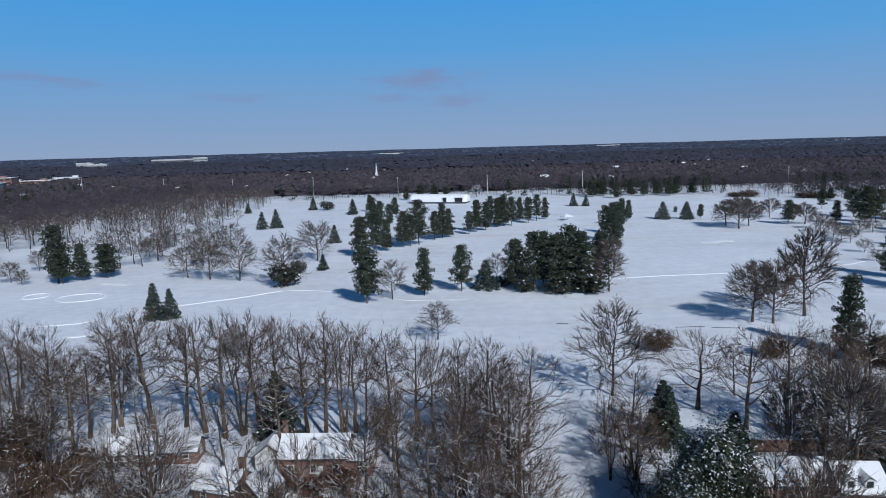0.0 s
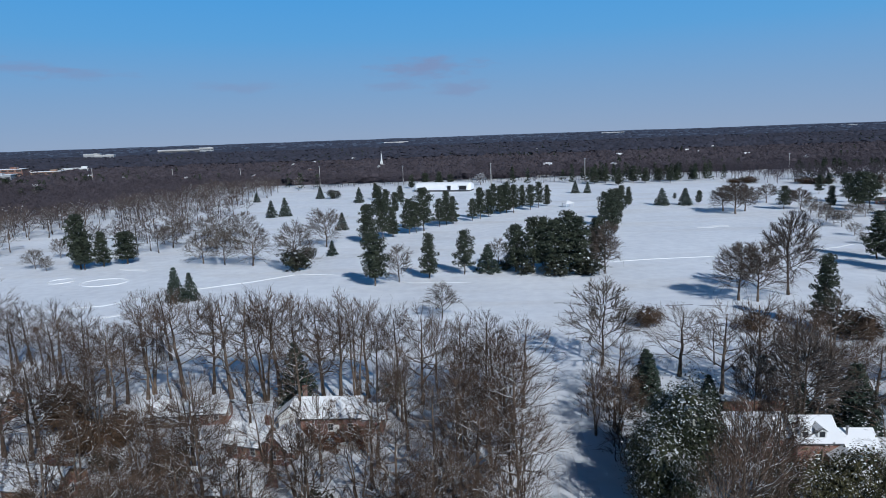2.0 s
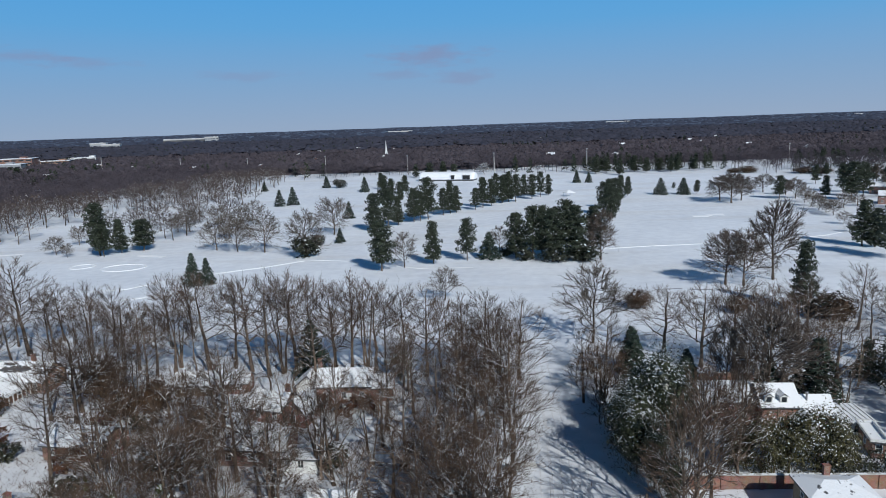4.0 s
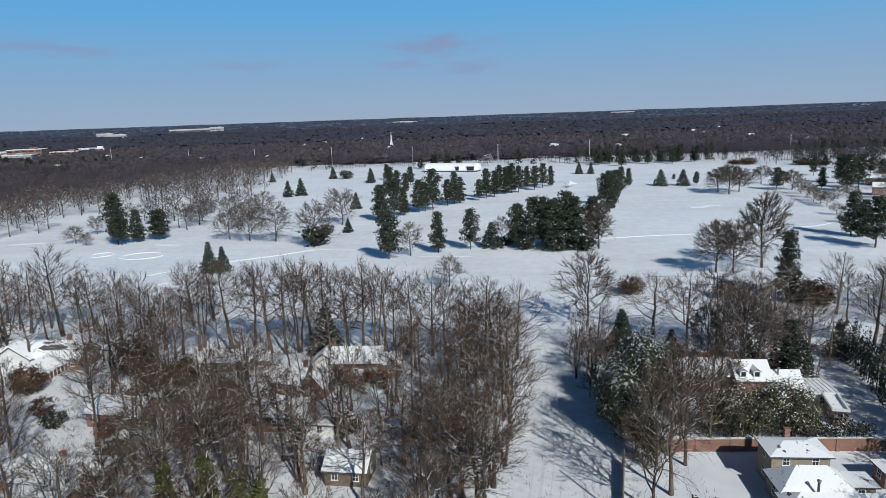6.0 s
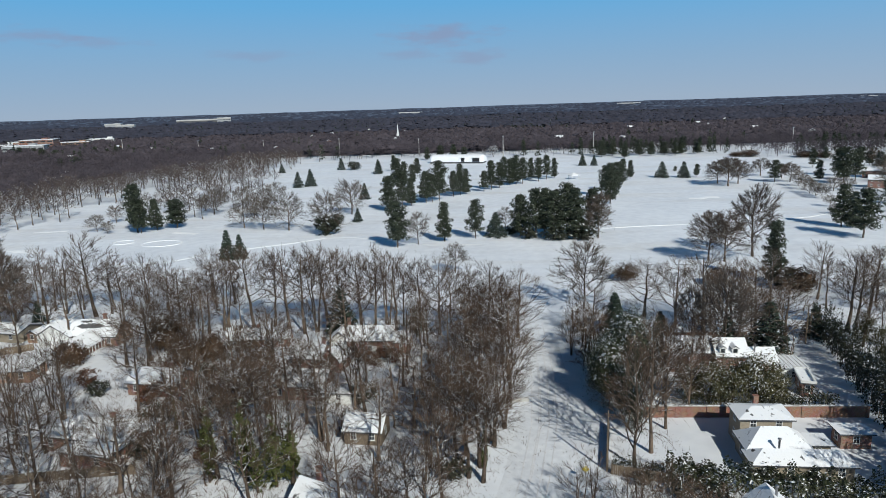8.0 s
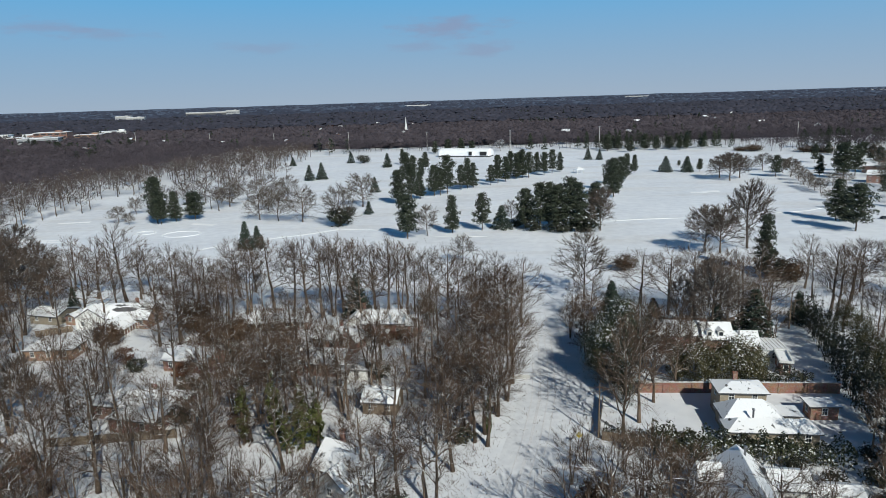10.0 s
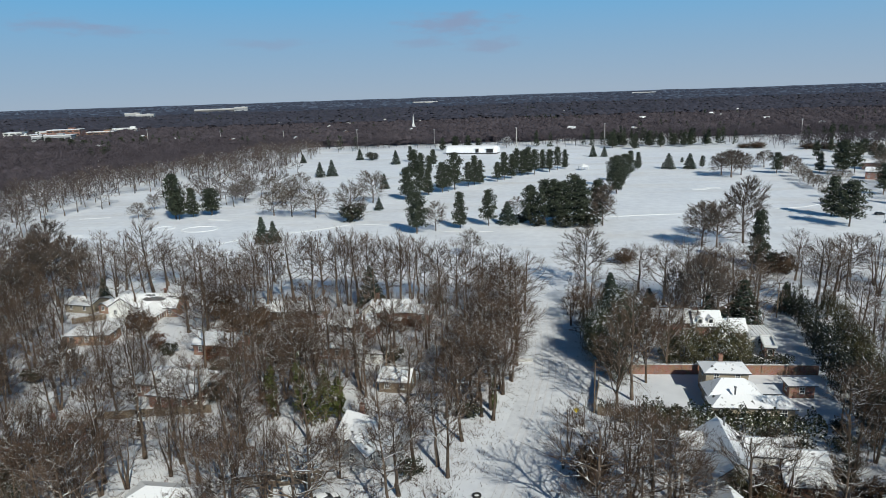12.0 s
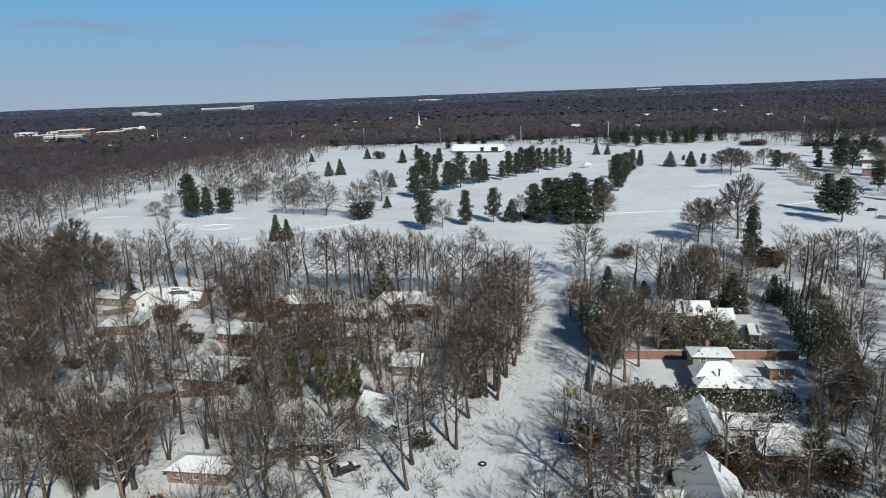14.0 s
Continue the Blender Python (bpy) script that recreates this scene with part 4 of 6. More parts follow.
gazebo = tagged(new("gazebo"), "small open gazebo with a white snowy roof", "gazebo")
gazebo.matrix_basis = pose(*(78.5, 423.4), 0, 0, 0, 20)
for gx, gy in ((-2.6, -2.6), (2.6, -2.6), (2.6, 2.6), (-2.6, 2.6)):
    solid("post", gx - 0.12, gx + 0.12, gy - 0.12, gy + 0.12, -0.1, 2.6, WHITE, gazebo)
part("roof", roof_mesh(-2.8, 2.8, -2.8, 2.8, 2.85, 1.6, "hip", 0.5), ROOF_SNOW, gazebo)

church = tagged(new("church"), "white church with a tall thin steeple above the trees", "church")
church.matrix_basis = pose(-95.6, 949, 0)
part("wall", wall_mesh(-7, 7, -14, 14, 6, 4, "y"), WHITE, church)
part("roof", roof_mesh(-7, 7, -14, 14, 6, 4, "y"), SNOWY_ROOF, church)
solid("tower", -1.7, 1.7, -18, -14.6, 0, 15, WHITE, church)
bm = bmesh.new()
bmesh.ops.create_cone(bm, cap_ends=True, segments=8, radius1=1.5, radius2=0.08, depth=14.5, matrix=Matrix.Translation((0, -16.3, 22.25)))
part("spire", bm, WHITE, church, "slender white spire")


def far_building(label, x, y, w, d, h, wall, turn=0, storeys=2, base=0.0, bays=0):
    """A flat-roofed block: walls, a snowy roof with a parapet, rows of windows and a plant room on top."""
    root = tagged(new("building"), label, "building", "buildings beyond the woods")
    root.matrix_basis = pose(x, y, base, 0, 0, turn)
    solid("wall", -w / 2, w / 2, -d / 2, d / 2, -base, h, wall, root)
    solid("roof", -w / 2 - 0.5, w / 2 + 0.5, -d / 2 - 0.5, d / 2 + 0.5, h + 0.005, h + 0.6, ROOF_SNOW, root, "snow-covered flat roof")
    if y > 1800:
        solid("fascia", -w / 2 - 0.3, w / 2 + 0.3, -d / 2 - 0.3, d / 2 + 0.3, h - 4.0, h, CONCRETE, root, "pale upper wall")
    bays = bays or max(2, int(w / 9))
    for s in range(storeys):
        z = h - (h * 0.5 if h < 16 else 10.0) + (s + 0.35) * (h * 0.5 if h < 16 else 10.0) / storeys
        for k in range(bays):
            cx = -w / 2 + w * (k + 0.5) / bays
            solid("window", cx - w / bays * 0.36, cx + w / bays * 0.36, -d / 2 - 0.2, -d / 2 + 0.05, z, z + 2.0, GLASS, root)
    if w > 40:
        solid("plant_room", w * 0.1, w * 0.1 + 9, -d * 0.2, d * 0.15, h + 0.61, h + 3.0, wall, root)
    return root


for w, d, h, px, base, mat_, storeys, lab in (
        (30, 30, 14, (-833.6, 1090), 4, WHITE, 1, "low pale hall with a snowy flat roof"),
        (46, 30, 12, (-742, 1020), 3, BRICK, 1, "low brick hall with a snowy flat roof"),
        (20, 20, 15, (-760, 1060), 4, WHITE, 0, "low pale hall with a snowy flat roof"),
        (48, 36, 20, (-674, 990), 3, BRICK, 2, "taller red brick block with a snowy roof"),
        (42, 30, 13, (-643, 1040), 4, ORANGE, 1, "low brick hall with a snowy flat roof"),
        (54, 30, 12, (-678, 1190), 0, WHITE, 1, "low pale hall with a snowy flat roof"),
        (54, 30, 15, (-640, 905), 0, GREY, 1, "low grey hall with a snowy flat roof"),
        (56, 40, 21, (-1122, 2140), 0, GREY, 2, "distant white office block above the woods"),
        (50, 40, 24, (-1217, 2240), 0, GREY, 0, "distant white office block above the woods"),
        (155, 60, 26, (-1037, 2540), 0, SHINGLE, 0, "distant long white hall above the woods"),
        (50, 50, 30, (-934, 2540), 0, GREY, 2, "distant white office block above the woods"),
        (120, 60, 29, (885, 3540), 0, SHINGLE, 0, "distant long white hall above the woods"),
        (90, 60, 25, (2120, 3540), 0, SHINGLE, 0, "distant long white hall above the woods"),
        (110, 60, 23, (-236, 2940), 0, SHINGLE, 0, "distant long white hall above the woods")):
    far_building(lab, px[0], px[1], w, d, h - base, mat_, 18 if px[0] < 0 else -10, storeys, base)


# ---- trees on the golf course ----
COURSE = "trees on the golf course"
grow_all("pine", [(-155.0, 257.1, 23.0, 1.05), (-152.5, 255.5, 14.0, 1.2), (-148.0, 262.0, 15.0, 1.2), (-140.2, 266.7, 14.0, 1.7), (-26.5, 209.7, 18.1, 1.25),
    (-8.0, 218.9, 16.1, 1.0), (4.7, 223.5, 16.1, 1.0), (23.5, 224.8, 17.4, 1.1), (29.6, 222.2, 20.1, 1.15), (36.8, 218.7, 19.6, 1.2),
    (44.9, 217.7, 20.6, 1.2), (53.7, 227.5, 18.7, 1.0), (44.1, 233.5, 20.5, 1.1), (34.8, 234.7, 18.6, 1.1)], 1.0, COURSE)
grow_all("pine", [(78.6, 306.4, 21.4), (81.8, 333.8, 17.5), (104.7, 388.5, 16.2), (116.4, 415.6, 12.6), (92.8, 353.3, 17.5),
    (-39.7, 301.6, 18.5, 1.2), (-29.3, 318.0, 15.0, 1.1), (-21.5, 327.4, 18.0, 1.1), (-14.1, 335.6, 22.8), (-6.1, 350.5, 15.3),
    (1.6, 360.0, 15.7), (13.0, 369.4, 12.9), (23.6, 384.6, 16.7), (31.5, 399.2, 17.3), (40.5, 402.8, 17.5), (52.6, 415.0, 16.2),
    (66.3, 434.3, 14.3), (-46.6, 416.4, 18.8, 1.2), (-35.6, 413.9, 14.4), (-59.6, 517.4, 13.4), (-36.1, 470.3, 14.2), (35.7, 428.4, 15.6),
    (49.1, 431.7, 15.0)], 1.0, COURSE)
grow_all("pine", [(-33.5, 309.5, 20.0), (-18.0, 330.0, 16.0), (-2.0, 356.5, 19.0), (18.0, 377.5, 18.5), (36.0, 402.5, 19.5), (59.5, 425.5, 17.0),
    (-41.0, 408.0, 17.0), (29.0, 423.0, 17.0)], 0.9, COURSE)
grow_all("spruce", [(-89.8, 195.7, 11.5, 0.85), (-85.6, 197.3, 9.3, 0.9), (13.3, 226.0, 10.5, 1.2), (-60.0, 350.0, 9.8), (-51.9, 271.1, 6.7),
    (-70.5, 498.8, 12.1), (-109.9, 545.2, 10.4), (-118.3, 420.3, 11.3), (-110.2, 424.4, 12.5), (138.6, 416.6, 11.2, 1.2),
    (152.5, 413.2, 11.1, 1.2), (101.7, 518.3, 10.3), (111.0, 515.5, 8.9), (-160.1, 530.9, 8.3)], 1.2, COURSE)
grow_all("pine", [(161.8, 414.1, 9.0, 1.2), (197.4, 375.9, 13.7, 1.3), (224.6, 375.1, 13.0, 1.2), (231.3, 360.2, 21.8, 1.2),
    (249.1, 398.9, 17.2, 1.2), (244.3, 370.5, 19.2, 1.2), (259.4, 450.1, 13.6), (157.2, 446.8, 4.7, 1.3)], 0.95, COURSE)
grow_all("pine", [(156.7, 227.9, 17.6, 1.2), (152.4, 205.6, 18.7, 1.3), (159.6, 225.0, 14.9, 1.1)], 1.0, COURSE)
grow_all("round", [(-81.5, 253.0, 19.4, 1.15), (-94.4, 256.9, 15.8, 1.1), (-105.3, 261.7, 15.4, 1.2), (-136.6, 306.0, 13.9, 1.5),
    (-61.1, 242.0, 21.3, 0.95), (-58.8, 294.0, 19.8, 1.15), (-18.6, 214.3, 14.3, 0.9), (-3.1, 167.3, 10.8, 1.1), (18.4, 239.9, 11.1, 1.1),
    (-147.7, 345.7, 12.1, 1.3), (-129.4, 333.2, 13.1, 1.3), (-110.9, 312.9, 13.7, 1.3), (-146.2, 318.6, 9.8, 1.2),
    (-112.5, 339.6, 14.8, 1.3), (-109.4, 290.1, 14.0, 1.2), (-181.2, 286.9, 10.1), (-177.6, 262.2, 9.2, 1.2),
    (-168.8, 255.6, 6.8)], 1.15, COURSE)
grow_all("course_oak", [(54.3, 217.4, 19.5, 0.8), (83.3, 175.9, 18.0, 1.2), (88.0, 174.0, 18.8, 1.1), (100.0, 180.4, 27.0, 0.85),
    (163.1, 362.5, 18.5, 1.5), (161.6, 375.8, 16.5, 1.5), (173.4, 373.2, 15.6, 1.4), (203.6, 410.3, 13.1, 1.6), (206.0, 373.9, 13.3, 1.4),
    (209.8, 393.1, 10.2, 1.4)], 1.0, COURSE)
grow_all("round", [(201.4, 354.2, 10.2, 1.5), (197.1, 338.8, 9.4, 1.6), (192.1, 322.8, 9.0, 1.6), (190.6, 313.3, 8.5, 1.6),
    (189.1, 304.3, 8.5, 1.6), (179.1, 278.1, 6.6, 1.7), (170.7, 257.3, 5.7, 1.7), (209.1, 329.8, 8.6, 1.6), (219.1, 334.3, 7.9, 1.6),
    (218.0, 406.7, 8.8), (197.3, 459.4, 8.0, 1.4)], 1.0, COURSE)
grow_all("bush", [(-60.8, 241.0, 8.8, 1.3), (-61.0, 266.3, 5.4, 1.2), (20.6, 229.7, 4.5, 1.2), (26.5, 220.8, 5.1, 1.5),
    (36.5, 217.0, 5.6, 1.5), (48.0, 217.3, 7.2, 1.5), (-97.5, 541.8, 8.0, 1.5)], 1.0, COURSE)

grow_all("pine", [(-598, 828, 16, 1.6), (-584, 838, 14, 1.6), (-515, 747, 17, 1.7), (-503, 755, 15, 1.5), (-412, 616, 13, 1.7),
    (-400, 625, 14, 1.5), (-470, 785, 16, 1.6), (-458, 792, 13, 1.4), (-445, 790, 15, 1.5)], 1.0, "pines in the western woods")
grow_all("clipped", [(50.2, 153.9, 5.2, 1.15), (74.5, 146.5, 5.0, 0.95)] + [(95.4, 138.7, 6.3, 1.15)], 1.0, COURSE)
grow_all("frosted", [(31.4, 636.8, 12.7, 1.3)], 1.0, COURSE)

grow_all("pine", [(134.7, 598.8, 16.0, 1.3), (147.2, 607.9, 14.1, 1.3), (152.4, 579.7, 14.5, 1.3), (172.8, 605.6, 15.6, 1.4),
    (181.2, 595.7, 13.8, 1.3), (196.7, 603.8, 12.5, 1.3), (212.7, 604.9, 12.0, 1.3), (226.4, 599.8, 10.8, 1.3), (201.8, 588.3, 10.6, 1.3),
    (301.4, 511.9, 9.7, 1.4), (304.5, 495.3, 10.7, 1.4), (305.8, 470.8, 13.0, 1.5), (302.8, 454.1, 11.0, 1.4), (-9.4, 628.5, 14.6, 1.3),
    (-23.1, 633.1, 13.6, 1.3), (-36.3, 624.2, 12.9, 1.3), (1.4, 624.8, 11.8, 1.3)], 1.1, COURSE)
grow_all("clipped", [(257.7, 555.6, 6.2, 2.0), (297.0, 535.9, 5.5, 2.4), (306.5, 526.8, 5.4, 2.2),
    (247.3, 559.3, 4.3, 2.0)] + [(-70.9, 101.5, 7.4, 0.9), (-57.1, 94.1, 6.5, 0.8), (-62.4, 91.6, 6.3, 0.9)] + [(-89.0, 92.4, 5.8, 0.9),
    (-75.1, 110.8, 5.2, 0.8)], 1.0, COURSE)

# ---- row of trees along the cross street ----
ROW = "trees along the cross street"
ROW_TREES = [(-84.0, 121.1, 17.1, 1.1), (-74.3, 116.7, 17.1, 1.0), (-65.3, 112.6, 16.9, 1.1), (-61.9, 117.2, 20.9, 0.9),
    (-53.2, 111.9, 23.6, 1.0), (-49.4, 116.4, 20.8), (-44.8, 113.7, 23.0), (-40.3, 111.1, 23.0), (-37.4, 112.1, 24.2), (-34.7, 113.1, 23.6),
    (-32.7, 116.6, 21.7), (-26.1, 112.6, 21.3), (-22.4, 110.1, 23.4), (-19.1, 109.9, 21.9), (-17.2, 112.1, 20.8), (-11.2, 112.9, 19.4),
    (-6.3, 108.1, 20.6), (-3.2, 106.8, 18.5), (2.3, 109.8, 16.9), (5.3, 107.4, 18.8), (8.6, 108.3, 16.2),
    (12.5, 104.9, 18.8, 1.1)]
for i, row in enumerate(ROW_TREES):
    kind, wide = (("tall", 1.1), ("oak", 0.82), ("tall", 1.0), ("forked", 0.95), ("tall", 1.15))[i % 5]
    grow_all(kind, [row], wide, ROW)
grow_all("tall", [(-114.1, 131.7, 19.7, 1.0), (-103.5, 128.5, 25.4, 1.1), (-102.0, 135.8, 16.1), (-87.4, 127.3, 14.7), (-79.9, 124.5, 13.0),
    (-126.1, 137.6, 14.7), (-129.5, 135.3, 13.7), (-72.5, 119.6, 13.3), (-96.1, 135.3, 11.3)], 1.1, ROW)
grow_all("round", [(32.0, 126.0, 20.5, 1.1)], 1.0, ROW)
grow_all("oak", [(46.0, 118.1, 15.8, 1.25)], 1.0, ROW)
grow_all("oak", [(50.9, 109.2, 18.8, 0.95), (56.9, 106.6, 20.5, 0.9), (63.5, 107.3, 18.5, 0.9)], 1.0, ROW)
grow_all("tall", [(55.7, 124.4, 10.4), (70.0, 118.0, 16.0, 1.1), (79.0, 122.0, 17.0, 1.1)], 1.0, ROW)


# ---- gardens west of the street ----
def road_x(y):
    pts = ROAD_LINE
    for (ax, ay), (bx, by) in zip(pts, pts[1:]):
        if ay <= y <= by:
            return ax + (bx - ax) * (y - ay) / (by - ay)
    return pts[0][0] if y < pts[0][1] else pts[-1][0]


def clear_of_houses(x, y, front=1.0):
    if (abs(x + 21.8) < 8 and 82 < y < 98) or (abs(x + 91) < 12 and 74 < y < 100):
        return False
    for hx, hy, r in FOOTPRINTS:
        if math.hypot((x - hx) / (r * 0.95 + 0.5), (y - hy) / (r * 0.6 + front)) < 1:
            return False
    return True


def scatter(seed, x0, x1, y0, y1, gap, count, inside):
    rnd, done = random.Random(seed), []
    for _ in range(count * 30):
        if len(done) >= count:
            break
        x, y = rnd.uniform(x0, x1), rnd.uniform(y0, y1)
        if inside(x, y) and all((x - a) ** 2 + (y - b) ** 2 > gap * gap for a, b in done):
            done.append((x, y))
    return done


GARDEN = "garden trees"
LAWN = (-79.0, 79.0)
west = lambda x, y: x < road_x(y) - 6.5 and not (-57 < x < -37 and y < 13) and not (-12 < y < 20 and -24 < x) and clear_of_houses(x, y) and not (x > -24 and y < 44) and math.hypot((x + 33) / 6, (y - 34) / 8) > 1 and math.hypot((x - LAWN[0]) / 17, (y - LAWN[1]) / 8) > 1
for i, (x, y) in enumerate(scatter(101, -150, 10, -8, 104, 5.0, 200, west)):
    kind = pick.choice(("tall", "forked", "oak", "oak", "tall", "forked"))
    grow_all(kind, [(x, y, pick.uniform(12.5, 18.5), pick.uniform(0.9, 1.15))], 1.0, GARDEN)
for x, y in scatter(117, -150, -62, 106, 142, 6.0, 26, lambda x, y: not 119 < y < 129):
    grow_all(pick.choice(("tall", "oak", "tall")), [(x, y, pick.uniform(14, 19), 1.1)], 1.0, GARDEN)
for x, y in scatter(118, -62, 10, 100, 117, 6.0, 6, lambda x, y: clear_of_houses(x, y)):
    grow_all("tall", [(x, y, pick.uniform(13, 18), 0.9)], 1.0, GARDEN)
# wooded gardens along the eastern side of the course
EASTERN = "trees east of the golf course"
for x, y in scatter(421, 180, 400, 250, 470, 8.5, 75, lambda x, y: 0.572 * (y + 75) < x < 0.70 * (y + 77) + 12 and math.hypot(x - 243, y - 338) > 11):
    grow_all(pick.choice(("course_oak", "round", "oak", "pine", "oak")), [(x, y, pick.uniform(11, 17), 1.1)], 1.0, EASTERN)
# dense dark crowns at the western end and along the street
for x, y in scatter(401, -172, -112, 98, 168, 9.0, 13, lambda x, y: x < -118 - 0.55 * (y - 100) + 8 and x > -0.7 * (y + 90) - 20 and clear_of_houses(x, y)):
    grow_all("course_oak", [(x, y, pick.uniform(14, 19), 1.1)], 1.0, GARDEN, "broad leafless oak with a dense brown crown")
grow_all("course_oak", [(-107.6, 56.6, 14.0, 1.0), (-84.3, 54.6, 13.5, 0.9), (-112.0, 70.0, 14.0, 1.0), (-96.0, 46.0, 14.0, 1.0)], 1.0, GARDEN)
for x, y in scatter(402, -14, 11, 48, 102, 5.5, 16, lambda x, y: road_x(y) - 17 < x < road_x(y) - 6 and clear_of_houses(x, y, 0)):
    grow_all(pick.choice(("tall", "oak", "forked")), [(x, y, pick.uniform(13, 17), 1.1)], 1.0, GARDEN)
# bare trees by the street corner
grow_all("tall", [(x, y, 16.5, 1.1) for x, y in [(-12.6, 13.7), (-12.5, 20.8), (-10.6, 27.5), (-7.0, 28.8), (-5.3, 25.6), (2.3, 44.0),
    (0.2, 45.3), (-3.3, 36.6), (-16.9, 32.5), (-1.7, 48.7)]], 1.0, GARDEN)
grow_all("shrub", [(x, y, 3.2, 1.0) for x, y in [(-15.5, 19.4), (-19.4, 13.9), (-5.7, 17.8), (-8.0, 11.7), (-15.1, 11.7)]], 1.2, GARDEN)
for x, y in scatter(103, -140, 8, -5, 104, 4.0, 70, lambda x, y: x < road_x(y) - 7 and clear_of_houses(x, y, 1)):
    kind = pick.choice(("shrub", "shrub", "bush", "shrub", "rust"))
    grow_all(kind, [(x, y, pick.uniform(2.0, 4.5), 1.2)], 1.0, "garden shrubs")
grow_all("spruce", [(-30.7, 110.6, 12.4, 1.1)] + [(-117.6, 124.9, 6.1)], 1.0, GARDEN)
grow_all("magnolia", [(-11.8, 106.2, 8.1, 0.8), (-75.0, 105.6, 5.9, 0.8)] , 1.0, GARDEN)
grow_all("ivy", [(-39.2, 45.5, 11.0, 0.9), (-33.5, 45.0, 12.0, 1.0), (-28.6, 43.6, 10.5, 1.3), (-26.4, 44.4, 9.0, 1.2), (-31.0, 42.0, 8.0, 1.2)] + [(x, y, 8.0, 0.4) for x, y in [(-50.0, 58.2), (2.5, 44.3), (2.8, 47.5)]], 1.0, GARDEN)

def scrub(name, label, places, blades, mat, seed):
    """Knee-high tangles of dry stems and litter on the snow."""
    rnd, V, F = random.Random(seed), [], []
    for x, y in places:
        size = rnd.uniform(0.5, 1.6)
        for _ in range(blades):
            p = Vector((x + rnd.gauss(0, size), y + rnd.gauss(0, size), 0.0))
            d = Vector((rnd.gauss(0, 0.6), rnd.gauss(0, 0.6), rnd.uniform(0.3, 1.0))) * rnd.uniform(0.4, 1.3)
            s = Vector((rnd.gauss(0, 1), rnd.gauss(0, 1), 0)).normalized() * 0.035
            k = len(V)
            V += [tuple(p - s), tuple(p + s), tuple(p + d)]
            F.append((k, k + 1, k + 2))
    return tagged(new(name, mesh_from(name, V, F, mat)), label, "undergrowth", kind="stuff")


scrub("undergrowth", "dry brown stems and litter on garden snow", scatter(301, -150, 12, -10, 116, 1.6, 1900,
      lambda x, y: x < road_x(y) - 9 and clear_of_houses(x, y, 0) and noise.noise((x * 0.05, y * 0.05, 2)) > -0.15), 26, SCRUB, 5)
scrub("undergrowth", "dry brown stems and litter on garden snow", scatter(302, 26, 180, -20, 150, 2.2, 700,
      lambda x, y: (x > 84 or y > 84) and clear_of_houses(x, y, 0) and noise.noise((x * 0.05, y * 0.05, 2)) > -0.1), 22, SCRUB, 6)

for x, y in scatter(115, -88, -30, 52, 88, 5.5, 14, lambda x, y: clear_of_houses(x, y, 0) and math.hypot((x - LAWN[0]) / 15, (y - LAWN[1]) / 7) > 1):
    grow_all(pick.choice(("shrub", "shrub", "forked", "bush")), [(x, y, pick.uniform(3.0, 7.0), 1.2)], 1.0, "garden shrubs")
for x, y in scatter(116, -12, 9, 60, 100, 6.5, 9, lambda x, y: x < road_x(y) - 5.5 and clear_of_houses(x, y, 0)):
    grow_all(pick.choice(("shrub", "tall", "forked")), [(x, y, pick.uniform(4.0, 13.0), 1.15)], 1.0, "garden shrubs")

# ---- gardens east of the street ----
EAST = "trees east of the street"
grow_all("giant", [(26.2, 68.2, 13.8, 1.0), (31.5, 74.7, 17.1, 1.0), (26.6, 77.8, 9.7, 0.9), (35.2, 77.4, 11.3, 0.9), (30.9, 81.5, 12.2, 0.9)], 1.0, EAST)
grow_all("magnolia", [(43.8, 66.8, 9.3, 0.9), (48.1, 67.3, 9.5, 0.9), (52.3, 67.5, 10.3, 1.0), (56.1, 68.4, 7.0, 0.9), (41.2, 69.1, 7.9, 0.8)], 1.0, EAST)
grow_all("cypress", [(29.2, 51.7, 24.2, 0.8), (33.8, 59.4, 20.6, 0.8), (38.8, 63.6, 20.0, 0.8), (25.5, 47.5, 22.4, 0.8), (47.0, 79.4, 14.7, 0.8)], 1.0, EAST)
grow_all("spruce", [(65.6, 92.5, 11.7, 1.3), (79.8, 100.9, 8.3, 1.0), (42.5, 93.8, 8.2, 1.2), (36.0, 108.2, 9.7, 1.0)], 1.1, EAST)
grow_all("oak", [(59.7, 92.9, 18.4, 1.1), (66.0, 99.0, 19.1, 1.2), (58.8, 99.5, 17.9, 1.0), (68.8, 92.3, 17.1, 1.0),
    (30.8, 108.5, 13.1, 1.0), (26.8, 94.7, 10.2, 1.0)], 1.0, EAST)
grow_all("forked", [(26.2, 108.4, 10.2, 1.0), (27.4, 102.0, 10.6, 1.0), (27.0, 92.9, 11.5, 1.0), (32.9, 108.0, 8.1, 1.0),
    (33.9, 103.6, 8.8, 0.9), (23.3, 93.1, 9.8, 1.0)], 1.0, EAST)
grow_all("shrub", [(24.5, 101, 6.5, 1.3), (27, 95, 7.5, 1.3), (26, 89, 7, 1.3), (29.5, 101, 8, 1.3), (31, 92, 8, 1.3), (28, 108, 7, 1.3), (25, 84, 6, 1.2)], 1.1, EAST, "tall leafless brown thicket beside the street")
grow_all("spruce", [(35.4, 103.6, 10.5, 1.0), (44.9, 100.0, 6.7, 1.3), (58.0, 94.7, 7.6, 1.2)], 1.0, EAST)
grow_all("pine", [(91.6, 147.0, 18.5, 0.95)], 1.0, EAST)
grow_all("bush", [(94.2, 141.0, 6.5, 1.6), (91.7, 144.1, 4.5, 1.4)], 1.0, EAST)
